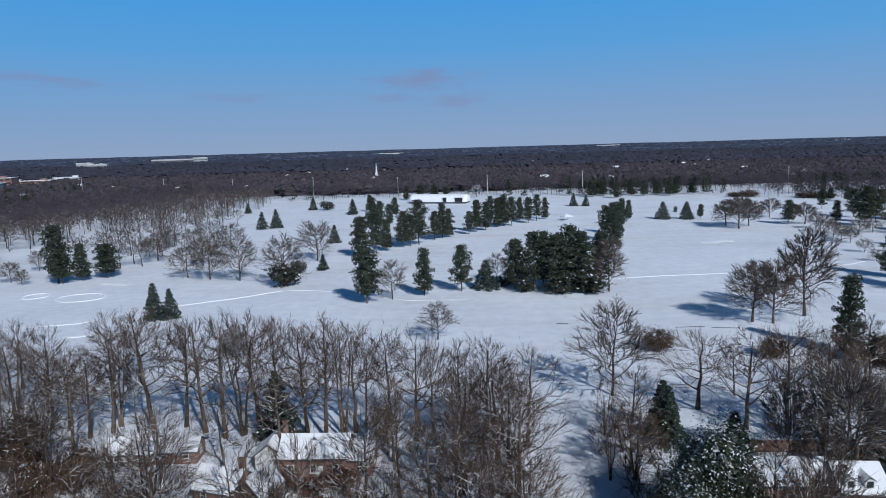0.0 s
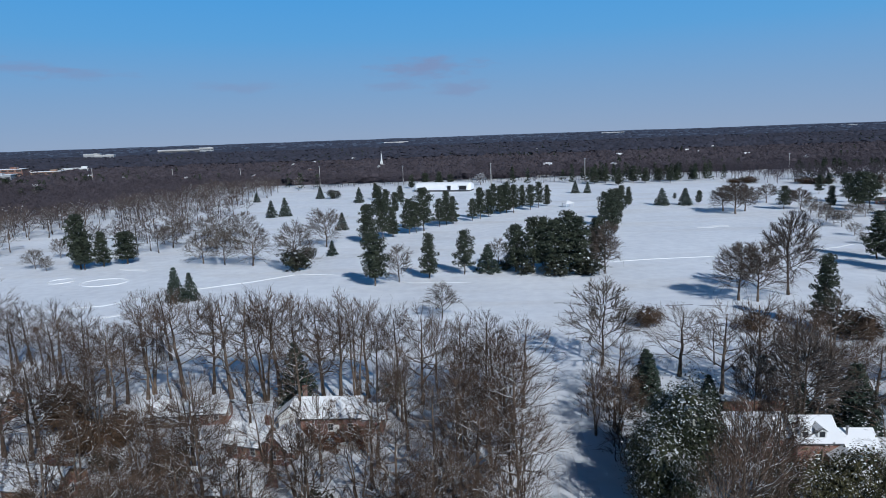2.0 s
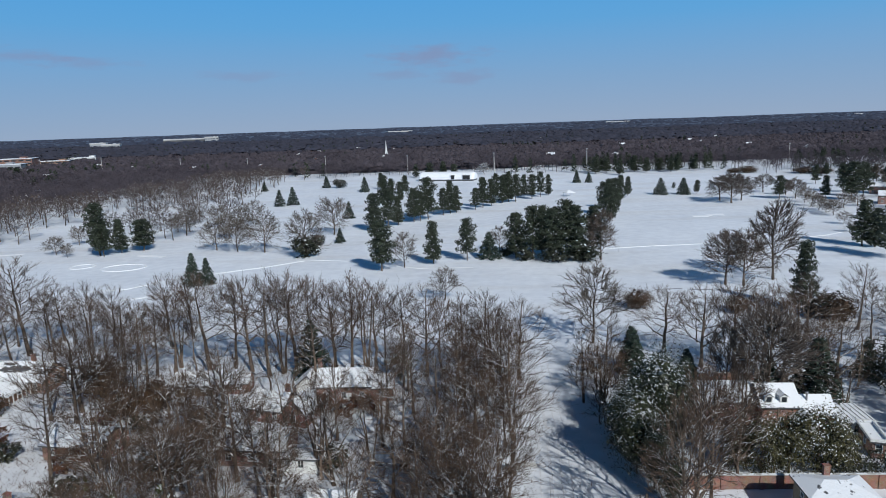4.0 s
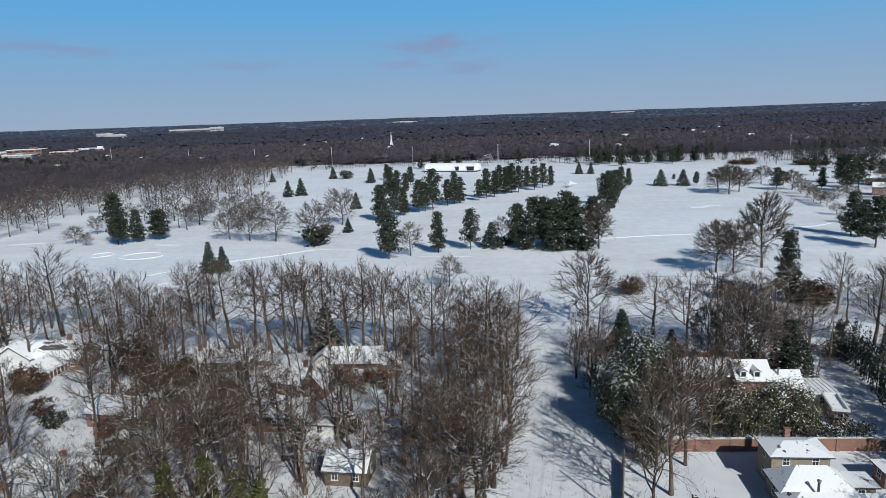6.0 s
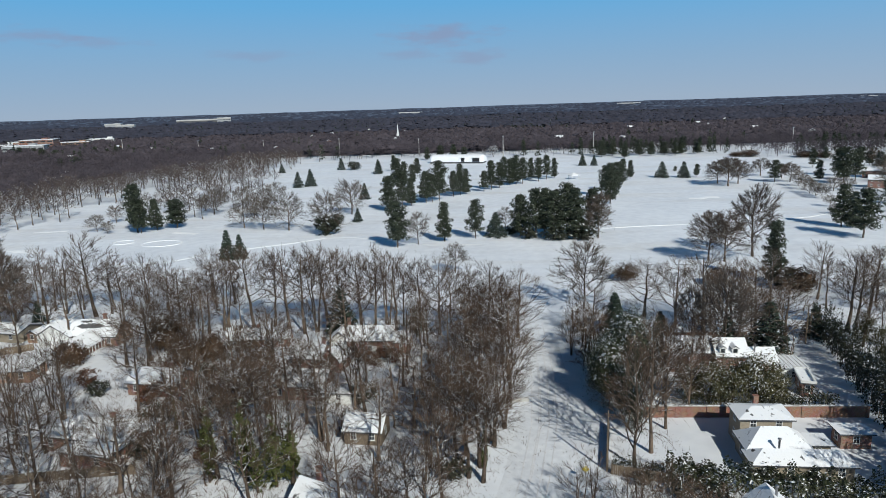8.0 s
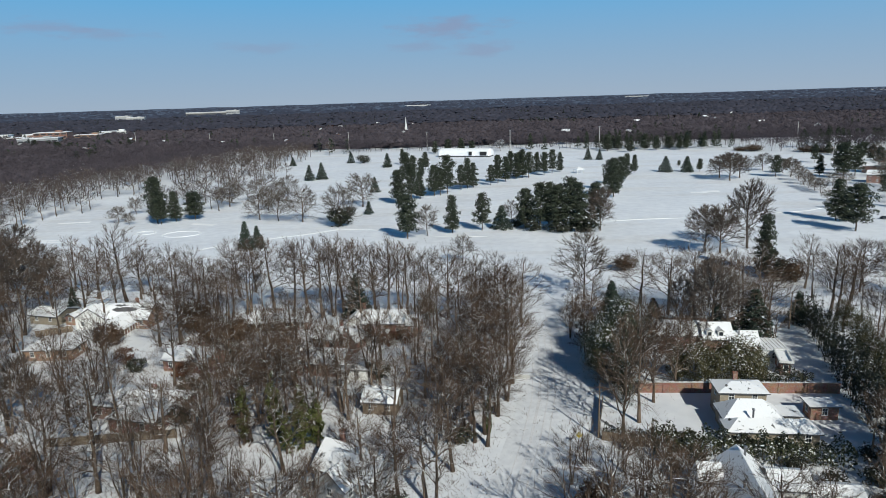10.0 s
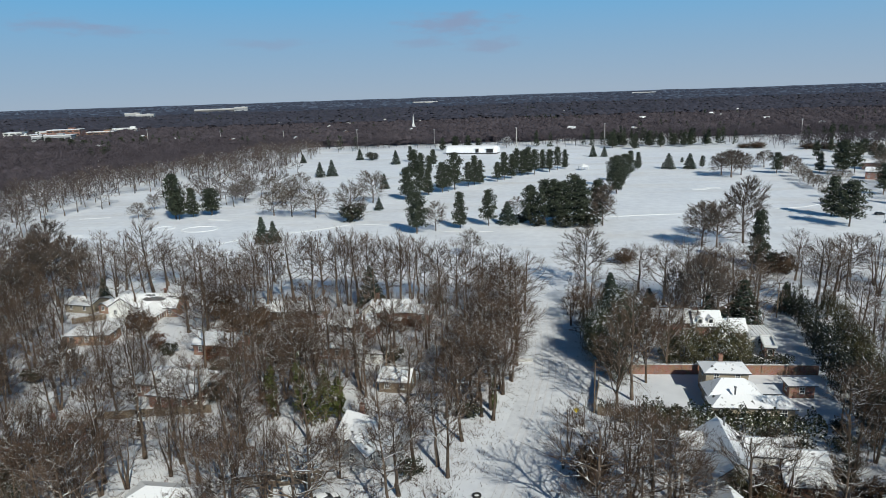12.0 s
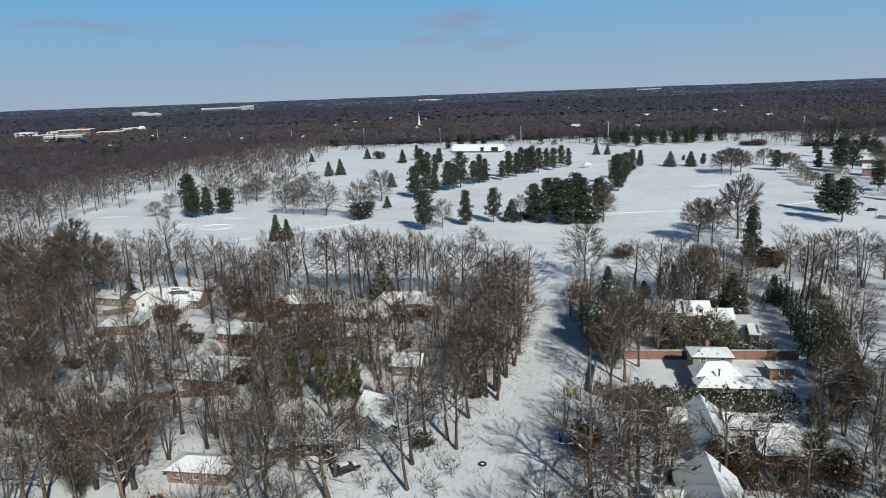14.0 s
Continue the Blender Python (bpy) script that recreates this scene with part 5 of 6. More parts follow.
grow_all("tall", [(89.4, 104.6, 19.6, 1.2), (90.1, 102.7, 19.4, 1.2), (93.6, 104.3, 18.9, 1.2)], 1.0, EAST)
grow_all("oak", [(25.5, 11.0, 15.0, 1.1), (15.5, 11.0, 20.0, 1.0), (13.9, 4.0, 14.5, 1.0), (7.4, -2.0, 14.0, 1.0), (23.0, 13.0, 19.0, 1.0),
    (20.5, -3.0, 14.0, 1.1)], 1.0, EAST)
grow_all("forked", [(16.8, 9.0, 9.5, 1.1), (22.5, 24.0, 11.0, 1.1), (31.0, -4.0, 13.0, 1.0)], 1.0, EAST)
grow_all("clipped", [(16.6, 24.0, 6.6, 0.64), (40.0, 17.0, 5.5, 0.7), (47.0, 14.0, 4.5, 0.8), (54.0, 16.0, 5.0, 0.9)], 1.0, EAST)
grow_all("giant", [(27.5, 63.8, 11.0, 0.6), (28.5, 59.0, 9.0, 0.6)], 1.0, EAST)
for x, y in scatter(107, 58, 190, -25, 150, 6.5, 50, lambda x, y: 82 - 0.30 * (100 - y) + 4 < x < 0.72 * (y + 77) + 12 and clear_of_houses(x, y)):
    grow_all(pick.choice(("tall", "oak", "forked", "wood")), [(x, y, pick.uniform(11, 17), 1.1)], 1.0, EAST)
for x, y in scatter(108, 20, 78, -22, 30, 4.2, 44, lambda x, y: clear_of_houses(x, y, 0) and x > road_x(y) + 8):
    grow_all(pick.choice(("tall", "oak", "forked")), [(x, y, pick.uniform(10, 15), 1.1)], 1.0, EAST)
for x, y in scatter(110, 30, 100, 84, 128, 7.0, 7, lambda x, y: clear_of_houses(x, y, 0) and not 112 < y < 122):
    grow_all(pick.choice(("tall", "oak", "forked")), [(x, y, pick.uniform(9, 15), 1.1)], 1.0, EAST)
grow_all("bush", [(x, y, pick.uniform(2.2, 3.6), 1.1) for x, y in scatter(109, 24, 62, 8, 44, 3.5, 20, lambda x, y: clear_of_houses(x, y, -4))], 1.0, "garden shrubs")


def hedge(label, line, height, width, leaf, per_metre, mat):
    """A clipped but ragged evergreen hedge along a line: many single leaves on woody stems."""
    rnd = random.Random(len(label))
    root = tagged(new("hedge"), label, "hedge")
    V, F, sv, sf = [], [], [], []
    for (ax, ay), (bx, by) in zip(line, line[1:]):
        l = math.hypot(bx - ax, by - ay)
        ux, uy = (bx - ax) / l, (by - ay) / l
        for i in range(int(l * per_metre)):
            f, s, up = rnd.uniform(0, l), rnd.uniform(-1, 1), rnd.random() ** 0.6
            edge = 1 + 0.22 * math.sin(f * 0.9) + 0.18 * math.sin(f * 2.3 + 1)
            if rnd.random() < 0.6:
                s = math.copysign(1 - 0.25 * rnd.random(), s)
            p = Vector((ax + ux * f - uy * s * width / 2 * edge, ay + uy * f + ux * s * width / 2 * edge, 0.1 + up * height * edge))
            nrm = Vector((-uy * s + rnd.gauss(0, 0.5), ux * s + rnd.gauss(0, 0.5), 0.5 + rnd.gauss(0, 0.5))).normalized()
            u = nrm.orthogonal().normalized()
            u.rotate(Matrix.Rotation(rnd.uniform(0, math.tau), 3, nrm))
            v, a, b = nrm.cross(u), leaf * rnd.uniform(0.7, 1.4), leaf * 0.55
            k = len(V)
            V += [tuple(p - u * a), tuple(p + v * b), tuple(p + u * a), tuple(p - v * b)]
            F.append((k, k + 1, k + 2, k + 3))
        for i in range(int(l / 1.2)):
            q = Vector((ax + ux * i * 1.2, ay + uy * i * 1.2, -0.05))
            tube(sv, sf, [q, q + Vector((rnd.gauss(0, 0.2), rnd.gauss(0, 0.2), height * 0.8))], [0.08, 0.02], 4)
    part("woody_frame", mesh_from("hedge_stems", sv, sf, BARK), None, root)
    part("foliage", mesh_from("hedge_leaves", V, F, mat), None, root)
    return root


hedge("tall dark evergreen hedge dusted with snow", [(72.5, 67), (70.8, 62), (67.0, 45), (63.5, 31)], 8.8, 2.6, 0.24, 300, HEDGE_LEAF)
hedge("dark evergreen hedge along a snowy drive", [(82, 102), (77.5, 84), (72.4, 67.5)], 6.8, 2.6, 0.24, 230, HEDGE_LEAF)
hedge("snow-heaped evergreen hedge between two gardens", [(29, 43.5), (37, 41.0), (48, 38.8), (58, 37.5)], 3.3, 3.2, 0.22, 170, MAGNOLIA)
hedge("low brown hedge along a fence", [(22.0, 47.0), (30.0, 45.0), (37.0, 46.0)], 1.8, 1.6, 0.16, 110, HEDGE_LEAF)
hedge("clipped evergreen hedge behind the brick garden wall", [(52, 66.0), (60, 66.3), (66, 66.8)], 2.6, 2.6, 0.2, 130, HEDGE_LEAF)

grow_all("magnolia", [(88, 96, 8, 0.7), (86, 86, 9, 0.7), (82, 76, 9, 0.6), (78, 67, 10, 0.6), (76, 60, 12, 0.45), (73.5, 52, 11, 0.42),
    (71, 45, 11, 0.42), (69.5, 38, 10, 0.42)], 1.0, EAST)

# ---- woods: single trees along the edge, joined trees behind ----
def left_woods(x, y):
    edge = np.interp(y, [110, 150, 210, 275, 345, 400, 425, 531, 610, 660], [-128, -160, -212, -216, -226, -218, -188, -166, -152, -140])
    return x < edge + 6 * math.sin(y * 0.09) and x > -0.72 * (y + 90) - 40


EDGE = "trees at the edge of the woods"
for x, y in scatter(201, -400, -128, 110, 640, 8.0, 205, lambda x, y: left_woods(x, y) and not left_woods(x + 66, y)):
    grow_all("wood", [(x, y, pick.uniform(13, 19), 1.2)], 1.0, EDGE)
for x, y in scatter(202, -185, -118, 285, 480, 8.0, 40, lambda x, y: x < -122 - 0.12 * (y - 290)):
    grow_all("wood", [(x, y, pick.uniform(11, 16), 1.3)], 1.0, EDGE)

def canopy(name, places, reach, mat, label, seed=1, low=0.35):
    """Far tree crowns in one mesh: an uneven rounded dome each, closing over the ground between them."""
    rng = np.random.default_rng(seed)
    xy, hh = np.array([p[:2] for p in places]), np.array([p[2] for p in places])
    m = len(places)
    ring = np.arange(6) * math.tau / 6
    turn = rng.uniform(0, math.tau, (m, 1))
    wide = reach * rng.uniform(0.75, 1.25, (m, 1))
    rows = [np.stack([xy[:, 0], xy[:, 1], hh * rng.uniform(0.9, 1.05, m)], -1)[:, None]]
    for out, up in ((0.62, 0.82), (1.0, low)):
        r = wide * out * rng.uniform(0.8, 1.2, (m, 6))
        rows.append(np.stack([xy[:, :1] + r * np.cos(ring + turn), xy[:, 1:] + r * np.sin(ring + turn), hh[:, None] * up * rng.uniform(0.85, 1.12, (m, 6))], -1))
    pts = np.concatenate(rows, 1)
    one = []
    for i in range(6):
        j = (i + 1) % 6
        one += [(0, 1 + i, 1 + j), (1 + i, 7 + i, 7 + j), (1 + i, 7 + j, 1 + j)]
    tri = (np.array(one)[None] + (np.arange(m) * 13)[:, None, None]).reshape(-1)
    me = bpy.data.meshes.new(name)
    me.vertices.add(m * 13)
    me.vertices.foreach_set("co", pts.astype(np.float32).ravel())
    me.loops.add(len(tri))
    me.loops.foreach_set("vertex_index", tri.astype(np.int32))
    me.polygons.add(len(tri) // 3)
    me.polygons.foreach_set("loop_start", np.arange(0, len(tri), 3, dtype=np.int32))
    me.polygons.foreach_set("use_smooth", [True] * (len(tri) // 3))
    me.update(calc_edges=True)
    me.materials.append(mat)
    return tagged(new(name, me), label, "woods", kind="stuff")


def blade_trees(name, places, blades, width, reach, mat, label, pine=False, seed=1, stem=0.05, rise=1.0):
    """Many far trees in one mesh: a trunk and a rounded or pointed crown of short tapering blades each."""
    rng = np.random.default_rng(seed)
    xy, hh = np.array([p[:2] for p in places]), np.array([p[2] for p in places])
    m = len(places)
    way = rng.normal(0, 1, (m, blades, 3))
    way /= np.linalg.norm(way, axis=2, keepdims=True)
    h2 = hh[:, None]
    if pine:
        f = rng.uniform(0.08, 1.0, (m, blades))
        out = reach * (1.05 - f) ** 0.7 * rng.uniform(0.4, 1.0, (m, blades))
        base = np.stack([xy[:, None, 0] + out * way[..., 0], xy[:, None, 1] + out * way[..., 1], f * h2], -1)
    else:
        d = rng.uniform(0.3, 1.0, (m, blades)) ** 0.6 * reach * rng.uniform(0.75, 1.2, (m, 1))
        base = np.stack([xy[:, None, 0] + d * way[..., 0], xy[:, None, 1] + d * way[..., 1], h2 * 0.62 + way[..., 2] * d / reach * h2 * 0.33], -1)
    lean = way * 0.6 + rng.normal(0, 0.5, way.shape) + np.array([0, 0, 0.1 if pine else 0.05])
    lean[..., 2] *= rise
    lean /= np.linalg.norm(lean, axis=2, keepdims=True)
    tip = base + lean * (h2 * (0.10 if pine else 0.17))[..., None] * rng.uniform(0.6, 1.3, (m, blades, 1))
    sid = np.cross(lean, rng.normal(0, 1, way.shape))
    sid *= width / np.maximum(np.linalg.norm(sid, axis=2, keepdims=True), 0.05)
    tri = np.stack([base - sid, base + sid, tip], 2).reshape(-1, 3)
    tx = np.stack([xy[:, 0], xy[:, 1], np.zeros(m)], -1)
    trunk = np.stack([tx + [-stem, 0, 0], tx + [stem, 0, 0], tx + np.stack([0 * hh, 0 * hh, hh * 0.9], -1)], 1).reshape(-1, 3)
    pts = np.concatenate([tri, trunk])
    me = bpy.data.meshes.new(name)
    nt = len(pts) // 3
    me.vertices.add(len(pts))
    me.vertices.foreach_set("co", pts.astype(np.float32).ravel())
    me.loops.add(len(pts))
    me.loops.foreach_set("vertex_index", np.arange(len(pts), dtype=np.int32))
    me.polygons.add(nt)
    me.polygons.foreach_set("loop_start", np.arange(0, len(pts), 3, dtype=np.int32))
    me.update(calc_edges=True)
    me.materials.append(mat)
    return tagged(new(name, me), label, "woods", kind="stuff")


def wood_field(seed, count, y0, y1, inside, low, high):
    rng = random.Random(seed)
    out = []
    while len(out) < count:
        y = y0 + (y1 - y0) * rng.random()
        x = rng.uniform(-0.82, 0.82) * (y + 150)
        if inside(x, y):
            out.append((x, y, rng.uniform(low, high)))
    return out


def far_edge(x):
    return 655 if x < 0 else 655 - 0.17 * min(x, 330)


def behind(x, y):
    return y > far_edge(x) + 12 * math.sin(x * 0.06) or (x < -190 and y > 470) or (x > 270 and y > 430) or left_woods(x + 40, y)


blade_trees("near_woods", wood_field(1, 2300, 150, 720, lambda x, y: left_woods(x + 56, y) or (behind(x, y) and y > 520 and not left_woods(x, y)), 12, 17), 84, 0.17, 4.8, WOODS, "bare grey-brown woods behind the snowy course", stem=0.16)
canopy("near_wood_crowns", wood_field(21, 1500, 200, 720, lambda x, y: left_woods(x + 120, y), 8, 11), 4.2, WOODS, "bare grey-brown woods behind the snowy course", 3, 0.5)
blade_trees("middle_woods", wood_field(2, 5000, 650, 1150, behind, 12, 18), 22, 0.30, 4.6, WOODS, "bare grey-brown woods stretching away", rise=0.7)
canopy("middle_wood_crowns", wood_field(22, 9000, 700, 1250, behind, 9, 13), 5.4, WOODS, "bare grey-brown woods stretching away", 4, 0.68)
# the next two canopies carry the haze of distance in their colour
canopy("far_woods", wood_field(3, 13000, 1180, 2500, behind, 12, 17), 8.5, WOODS_FAR_HAZE, "bare woods tinted with painted haze, reaching the distance", 5, 0.74)
hazy = [(x, y, 13 + 18 * math.log(max(y, 2400) / 2400) / math.log(4900 / 2400) + h) for x, y, h in wood_field(12, 6000, 2300, 4300, behind, 3, 7)]
canopy("hazy_woods", hazy, 17.0, WOODS_HAZY, "bare woods in painted blue haze toward the horizon", 7, 0.7)
green = lambda x, y: behind(x, y) and noise.noise((x * 0.006, y * 0.004, 3.1)) > 0.12
blade_trees("scattered_pines", wood_field(4, 420, 640, 2200, green, 12, 18), 70, 0.7, 3.6, WOODS_GREEN, "dark pines scattered through the bare woods", True)
fringe = lambda x, y: x > 60 and far_edge(x) - 22 < y < far_edge(x) + 6 and noise.noise((x * 0.016, 0, 3)) > -0.12
blade_trees("pine_belt", wood_field(5, 110, 560, 720, fringe, 12, 18), 150, 0.5, 3.6, WOODS_GREEN, "belt of dark pines at the far edge of the course", True)

# dense undergrowth and branches below the crowns, seen from above between the trees
uv, uf = [], []
ucol, urow = 170, 60
for j in range(urow):
    y = 720 * (2750 / 720) ** (j / (urow - 1))
    for i in range(ucol):
        x = (i / (ucol - 1) - 0.5) * 2 * 0.86 * (y + 150)
        uv.append((x, y, 4.5 + 2.5 * noise.noise((x * 0.05, y * 0.05, 1)) + 3.0 * noise.noise((x * 0.013, y * 0.011, 4)) if j else 0.0))
for j in range(urow - 1):
    for i in range(ucol - 1):
        k = j * ucol + i
        cx, cy = uv[k][0], uv[k][1]
        if cy > 760 or noise.noise((cx * 0.02, cy * 0.012, 9)) < 0.34:
            uf.append((k, k + 1, k + ucol + 1, k + ucol))
tagged(new("undergrowth", mesh_from("undergrowth", uv, uf, WOODS, True)), "dense brown undergrowth beneath the far woods", "undergrowth", kind="stuff")


# distance: a gently rolling wooded plain to the horizon
rows_, cols_ = 34, 150
hv, hf = [], []
for j in range(rows_):
    y = 2400 * (4900 / 2400) ** (j / (rows_ - 1))
    for i in range(cols_):
        x = (i / (cols_ - 1) - 0.5) * 2 * 0.95 * (y + 400)
        z = 13 + 18 * j / (rows_ - 1) + 4.0 * noise.noise((x * 0.004, y * 0.004, 0)) + 3.0 * noise.noise((x * 0.03, y * 0.02, 5))
        if j == rows_ - 1:
            z = 27 + 4 * noise.noise((x * 0.0013, 0, 2)) + 1.5 * noise.noise((x * 0.01, 0, 7)) + 4 * max(0, x / 4000)
        hv.append((x, y, z))
for j in range(rows_ - 1):
    for i in range(cols_ - 1):
        k = j * cols_ + i
        hf.append((k, k + 1, k + cols_ + 1, k + cols_))
# bluish base colour and emission imitate aerial haze; the plain is no light source
FAR = material("haze_painted_plain", (0.038, 0.041, 0.055), (0.075, 0.078, 0.098), 0.035, 0.95, stretch=(1, 0.35, 1))
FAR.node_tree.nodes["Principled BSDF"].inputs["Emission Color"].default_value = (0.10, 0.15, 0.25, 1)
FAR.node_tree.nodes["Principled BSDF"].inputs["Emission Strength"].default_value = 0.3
tagged(new("backdrop", mesh_from("backdrop", hv, hf, FAR, True)), "distant wooded plain with painted, glowing haze toward the horizon", "distance", kind="structure")

# roofs of houses among the woods
for x, y, _ in wood_field(9, 60, 700, 1500, behind, 1, 2):
    house("distant small house with a snowy roof among bare trees", x, y, pick.uniform(-40, 40), [(-5, 5, -4, 4, pick.uniform(7.5, 9.5), 2.8, pick.choice(("x", "y")), pick.choice((BRICK, WHITE, GREY)), S)], windows=False)


# ---- poles ----
def utility_pole(x, y, height, arms=1, label="grey wooden utility pole with crossarm and wires", cans=0):
    root = tagged(new("utility_pole"), label, "utility pole")
    root.matrix_basis = pose(x, y, 0, 0, 0, 12)
    V, F = [], []
    tube(V, F, [Vector((0, 0, -0.1)), Vector((0, 0, height * 0.5)), Vector((0.03, 0, height))], [0.17, 0.14, 0.1], 8)
    part("pole", mesh_from("utility_pole", V, F, WOOD, True), None, root)
    for k in range(arms):
        z = height - 0.5 - 0.9 * k
        solid("crossarm", -1.2, 1.2, -0.06, 0.06, z, z + 0.12, WOOD, root)
        for sx in (-1.1, -0.55, 0.55, 1.1):
            solid("insulator", sx - 0.05, sx + 0.05, -0.05, 0.05, z + 0.122, z + 0.3, METAL, root)
    for k in range(cans):
        V, F = [], []
        c = Vector((-0.75 + 0.75 * k, -0.34, height - 2.1))
        tube(V, F, [c, c + Vector((0, 0, 0.02)), c + Vector((0, 0, 0.98)), c + Vector((0, 0, 1.1))], [0.05, 0.26, 0.26, 0.0], 10)
        part("transformer", mesh_from("transformer", V, F, CONCRETE, True), None, root, "pale grey transformer can")
    return root


def light_mast(x, y, height):
    root = tagged(new("light_mast"), "tall slim grey mast rising above the woods", "mast", "masts above the woods")
    root.matrix_basis = pose(x, y, 0)
    V, F = [], []
    tube(V, F, [Vector((0, 0, -0.1)), Vector((0, 0, height))], [0.5, 0.3], 8)
    part("mast", mesh_from("mast", V, F, CONCRETE, True), None, root)
    solid("lamp_head", -1.0, 1.0, -0.4, 0.4, height + 0.005, height + 0.8, METAL, root)


for row in [(-342.5, 801.9, 18.5), (-240.6, 747.1, 18.6), (-140.3, 703.1, 19.9), (-49.1, 694.1, 17.9), (41.7, 638.5, 20.3),
    (134.9, 641.4, 21.5), (355.5, 679.0, 18.0), (-436.3, 790.4, 23.7)]:
    light_mast(row[0], row[1], row[2])
utility_pole(61.4, 38.7, 8.6, 1, "utility pole with crossarm and grey transformers", 3)
utility_pole(76.1, 97.0, 9.5)
utility_pole(74.0, 104.0, 8.0, 0)
utility_pole(78.5, 100.1, 6.5)
for x, y in [(46.0, 67.4), (21.1, 46.5)]:
    utility_pole(x, y, 10.0, 0, "slim grey utility pole beside the garden")


# ---- garden walls and fences ----
def garden_wall(label, x0, x1, y, height, turn=0.0, thick=0.35, mat=BRICK_WALL):
    root = tagged(new("garden_wall"), label, "garden wall")
    root.matrix_basis = pose((x0 + x1) / 2, y, 0, 0, 0, turn)
    w = (x1 - x0) / 2
    solid("wall", -w, w, -thick / 2, thick / 2, -0.1, height, mat, root)
    solid("coping", -w - 0.05, w + 0.05, -thick / 2 - 0.06, thick / 2 + 0.06, height + 0.004, height + 0.12, CONCRETE, root)
    k = max(1, int(2 * w / 5))
    for i in range(k + 1):
        px = -w + 2 * w * i / k
        solid("pier", px - 0.28, px + 0.28, -thick / 2 - 0.12, -thick / 2 - 0.003, -0.1, height - 0.01, mat, root)


def board_fence(label, ax, ay, bx, by, height):
    root = tagged(new("board_fence"), label, "fence")
    l = math.hypot(bx - ax, by - ay)
    root.matrix_basis = pose(ax, ay, 0, 0, 0, math.degrees(math.atan2(by - ay, bx - ax)))
    board = None
    for i in range(int(l / 0.3)):
        if board is None:
            board = solid("board", 0, 0.27, -0.02, 0.02, 0.05, height, WOOD, root)
            me = board.data
        else:
            ob = new("board", me)
            ob.parent = root
            ob.matrix_basis = pose(i * 0.3, 0, 0.04 * math.sin(i * 1.7))
    for i in range(int(l / 2.4) + 1):
        solid("post", i * 2.4 - 0.06, i * 2.4 + 0.06, 0.022, 0.14, -0.1, height + 0.1, WOOD, root)


garden_wall("brown brick garden wall behind a house", 47.5, 64.0, 100.5, 2.0, -3.0)
garden_wall("red brick garden wall with piers and snowy coping", 31.5, 69.0, 63.0, 2.1, -2.0)
board_fence("dark weathered board fence beside the street", 21.3, 46.5, 24.6, 60.5, 1.8)
board_fence("dark weathered board fence between gardens", 21.6, 45.6, 36.5, 40.4, 1.7)
board_fence("pale board fence behind a low house", -112.0, 99.0, -104.5, 103.0, 1.7)
garden_wall("low snow-capped stone wall beside the street", 7.0, 11.5, 70.5, 0.7, 8.0, 0.4, CONCRETE)
board_fence("weathered board fence behind a garden", -74.0, 44.5, -52.0, 47.5, 1.7)



# ---- a worn tyre lying in the snow by the street ----
tyre = tagged(new("tyre"), "large dark tyre lying flat with snow inside", "tyre")
tyre.matrix_basis = pose(-0.7, 20.6, 0.03) @ Matrix.Scale(0.82, 4)
V, F = [], []
for i in range(20):
    for k in range(8):
        a, b = i * math.tau / 20, k * math.tau / 8
        rr = 0.66 + 0.2 * math.cos(b)
        V.append((rr * math.cos(a), rr * math.sin(a), 0.2 + 0.2 * math.sin(b)))
        F.append((i * 8 + k, (i + 1) % 20 * 8 + k, (i + 1) % 20 * 8 + (k + 1) % 8, i * 8 + (k + 1) % 8))
part("rubber", mesh_from("tyre_rubber", V, F, DARK, True), None, tyre)
V, F = [(0, 0, 0.24)], []
for i in range(16):
    V.append((0.52 * math.cos(i * math.tau / 16), 0.52 * math.sin(i * math.tau / 16), 0.1))
    F.append((0, 1 + i, 1 + (i + 1) % 16))
part("snow_filling", mesh_from("tyre_snow", V, F, ROOF_SNOW, True), None, tyre, "snow heaped inside")

# ---- stack under a blue tarpaulin behind the white gabled house ----
BLUE = material("blue_tarpaulin", (0.05, 0.13, 0.30), (0.09, 0.20, 0.42), 3, 0.5, 0.3, 4)
stack = tagged(new("covered_stack"), "stack covered with a blue tarpaulin in the snow", "covered stack")
stack.matrix_basis = pose(-101.5, 118.0, 0, 0, 0, 12)
bm = bmesh.new()
rnd = random.Random(12)
rings = []
for z, k in ((-0.05, 1.12), (0.7, 1.03), (1.7, 0.98), (1.95, 0.85)):
    rings.append([bm.verts.new((1.3 * k * x + rnd.uniform(-0.06, 0.06), 0.8 * k * y + rnd.uniform(-0.06, 0.06), z + (rnd.uniform(-0.05, 0.05) if z > 0 else 0)))
                  for x, y in ((-1, -1), (0, -1.06), (1, -1), (1.04, 0), (1, 1), (0, 1.05), (-1, 1), (-1.05, 0))])
for ra, rb in zip(rings, rings[1:]):
    for i in range(8):
        bm.faces.new((ra[i], ra[(i + 1) % 8], rb[(i + 1) % 8], rb[i]))
bm.faces.new(rings[-1])
part("tarpaulin", bm, BLUE, stack)

# ---- parked cars under snow ----
CAR_DARK = material("dark_car_paint", (0.012, 0.014, 0.018), (0.026, 0.029, 0.035), 2, 0.3)
CAR_GREY = material("grey_car_paint", (0.10, 0.105, 0.115), (0.17, 0.175, 0.185), 2, 0.35)


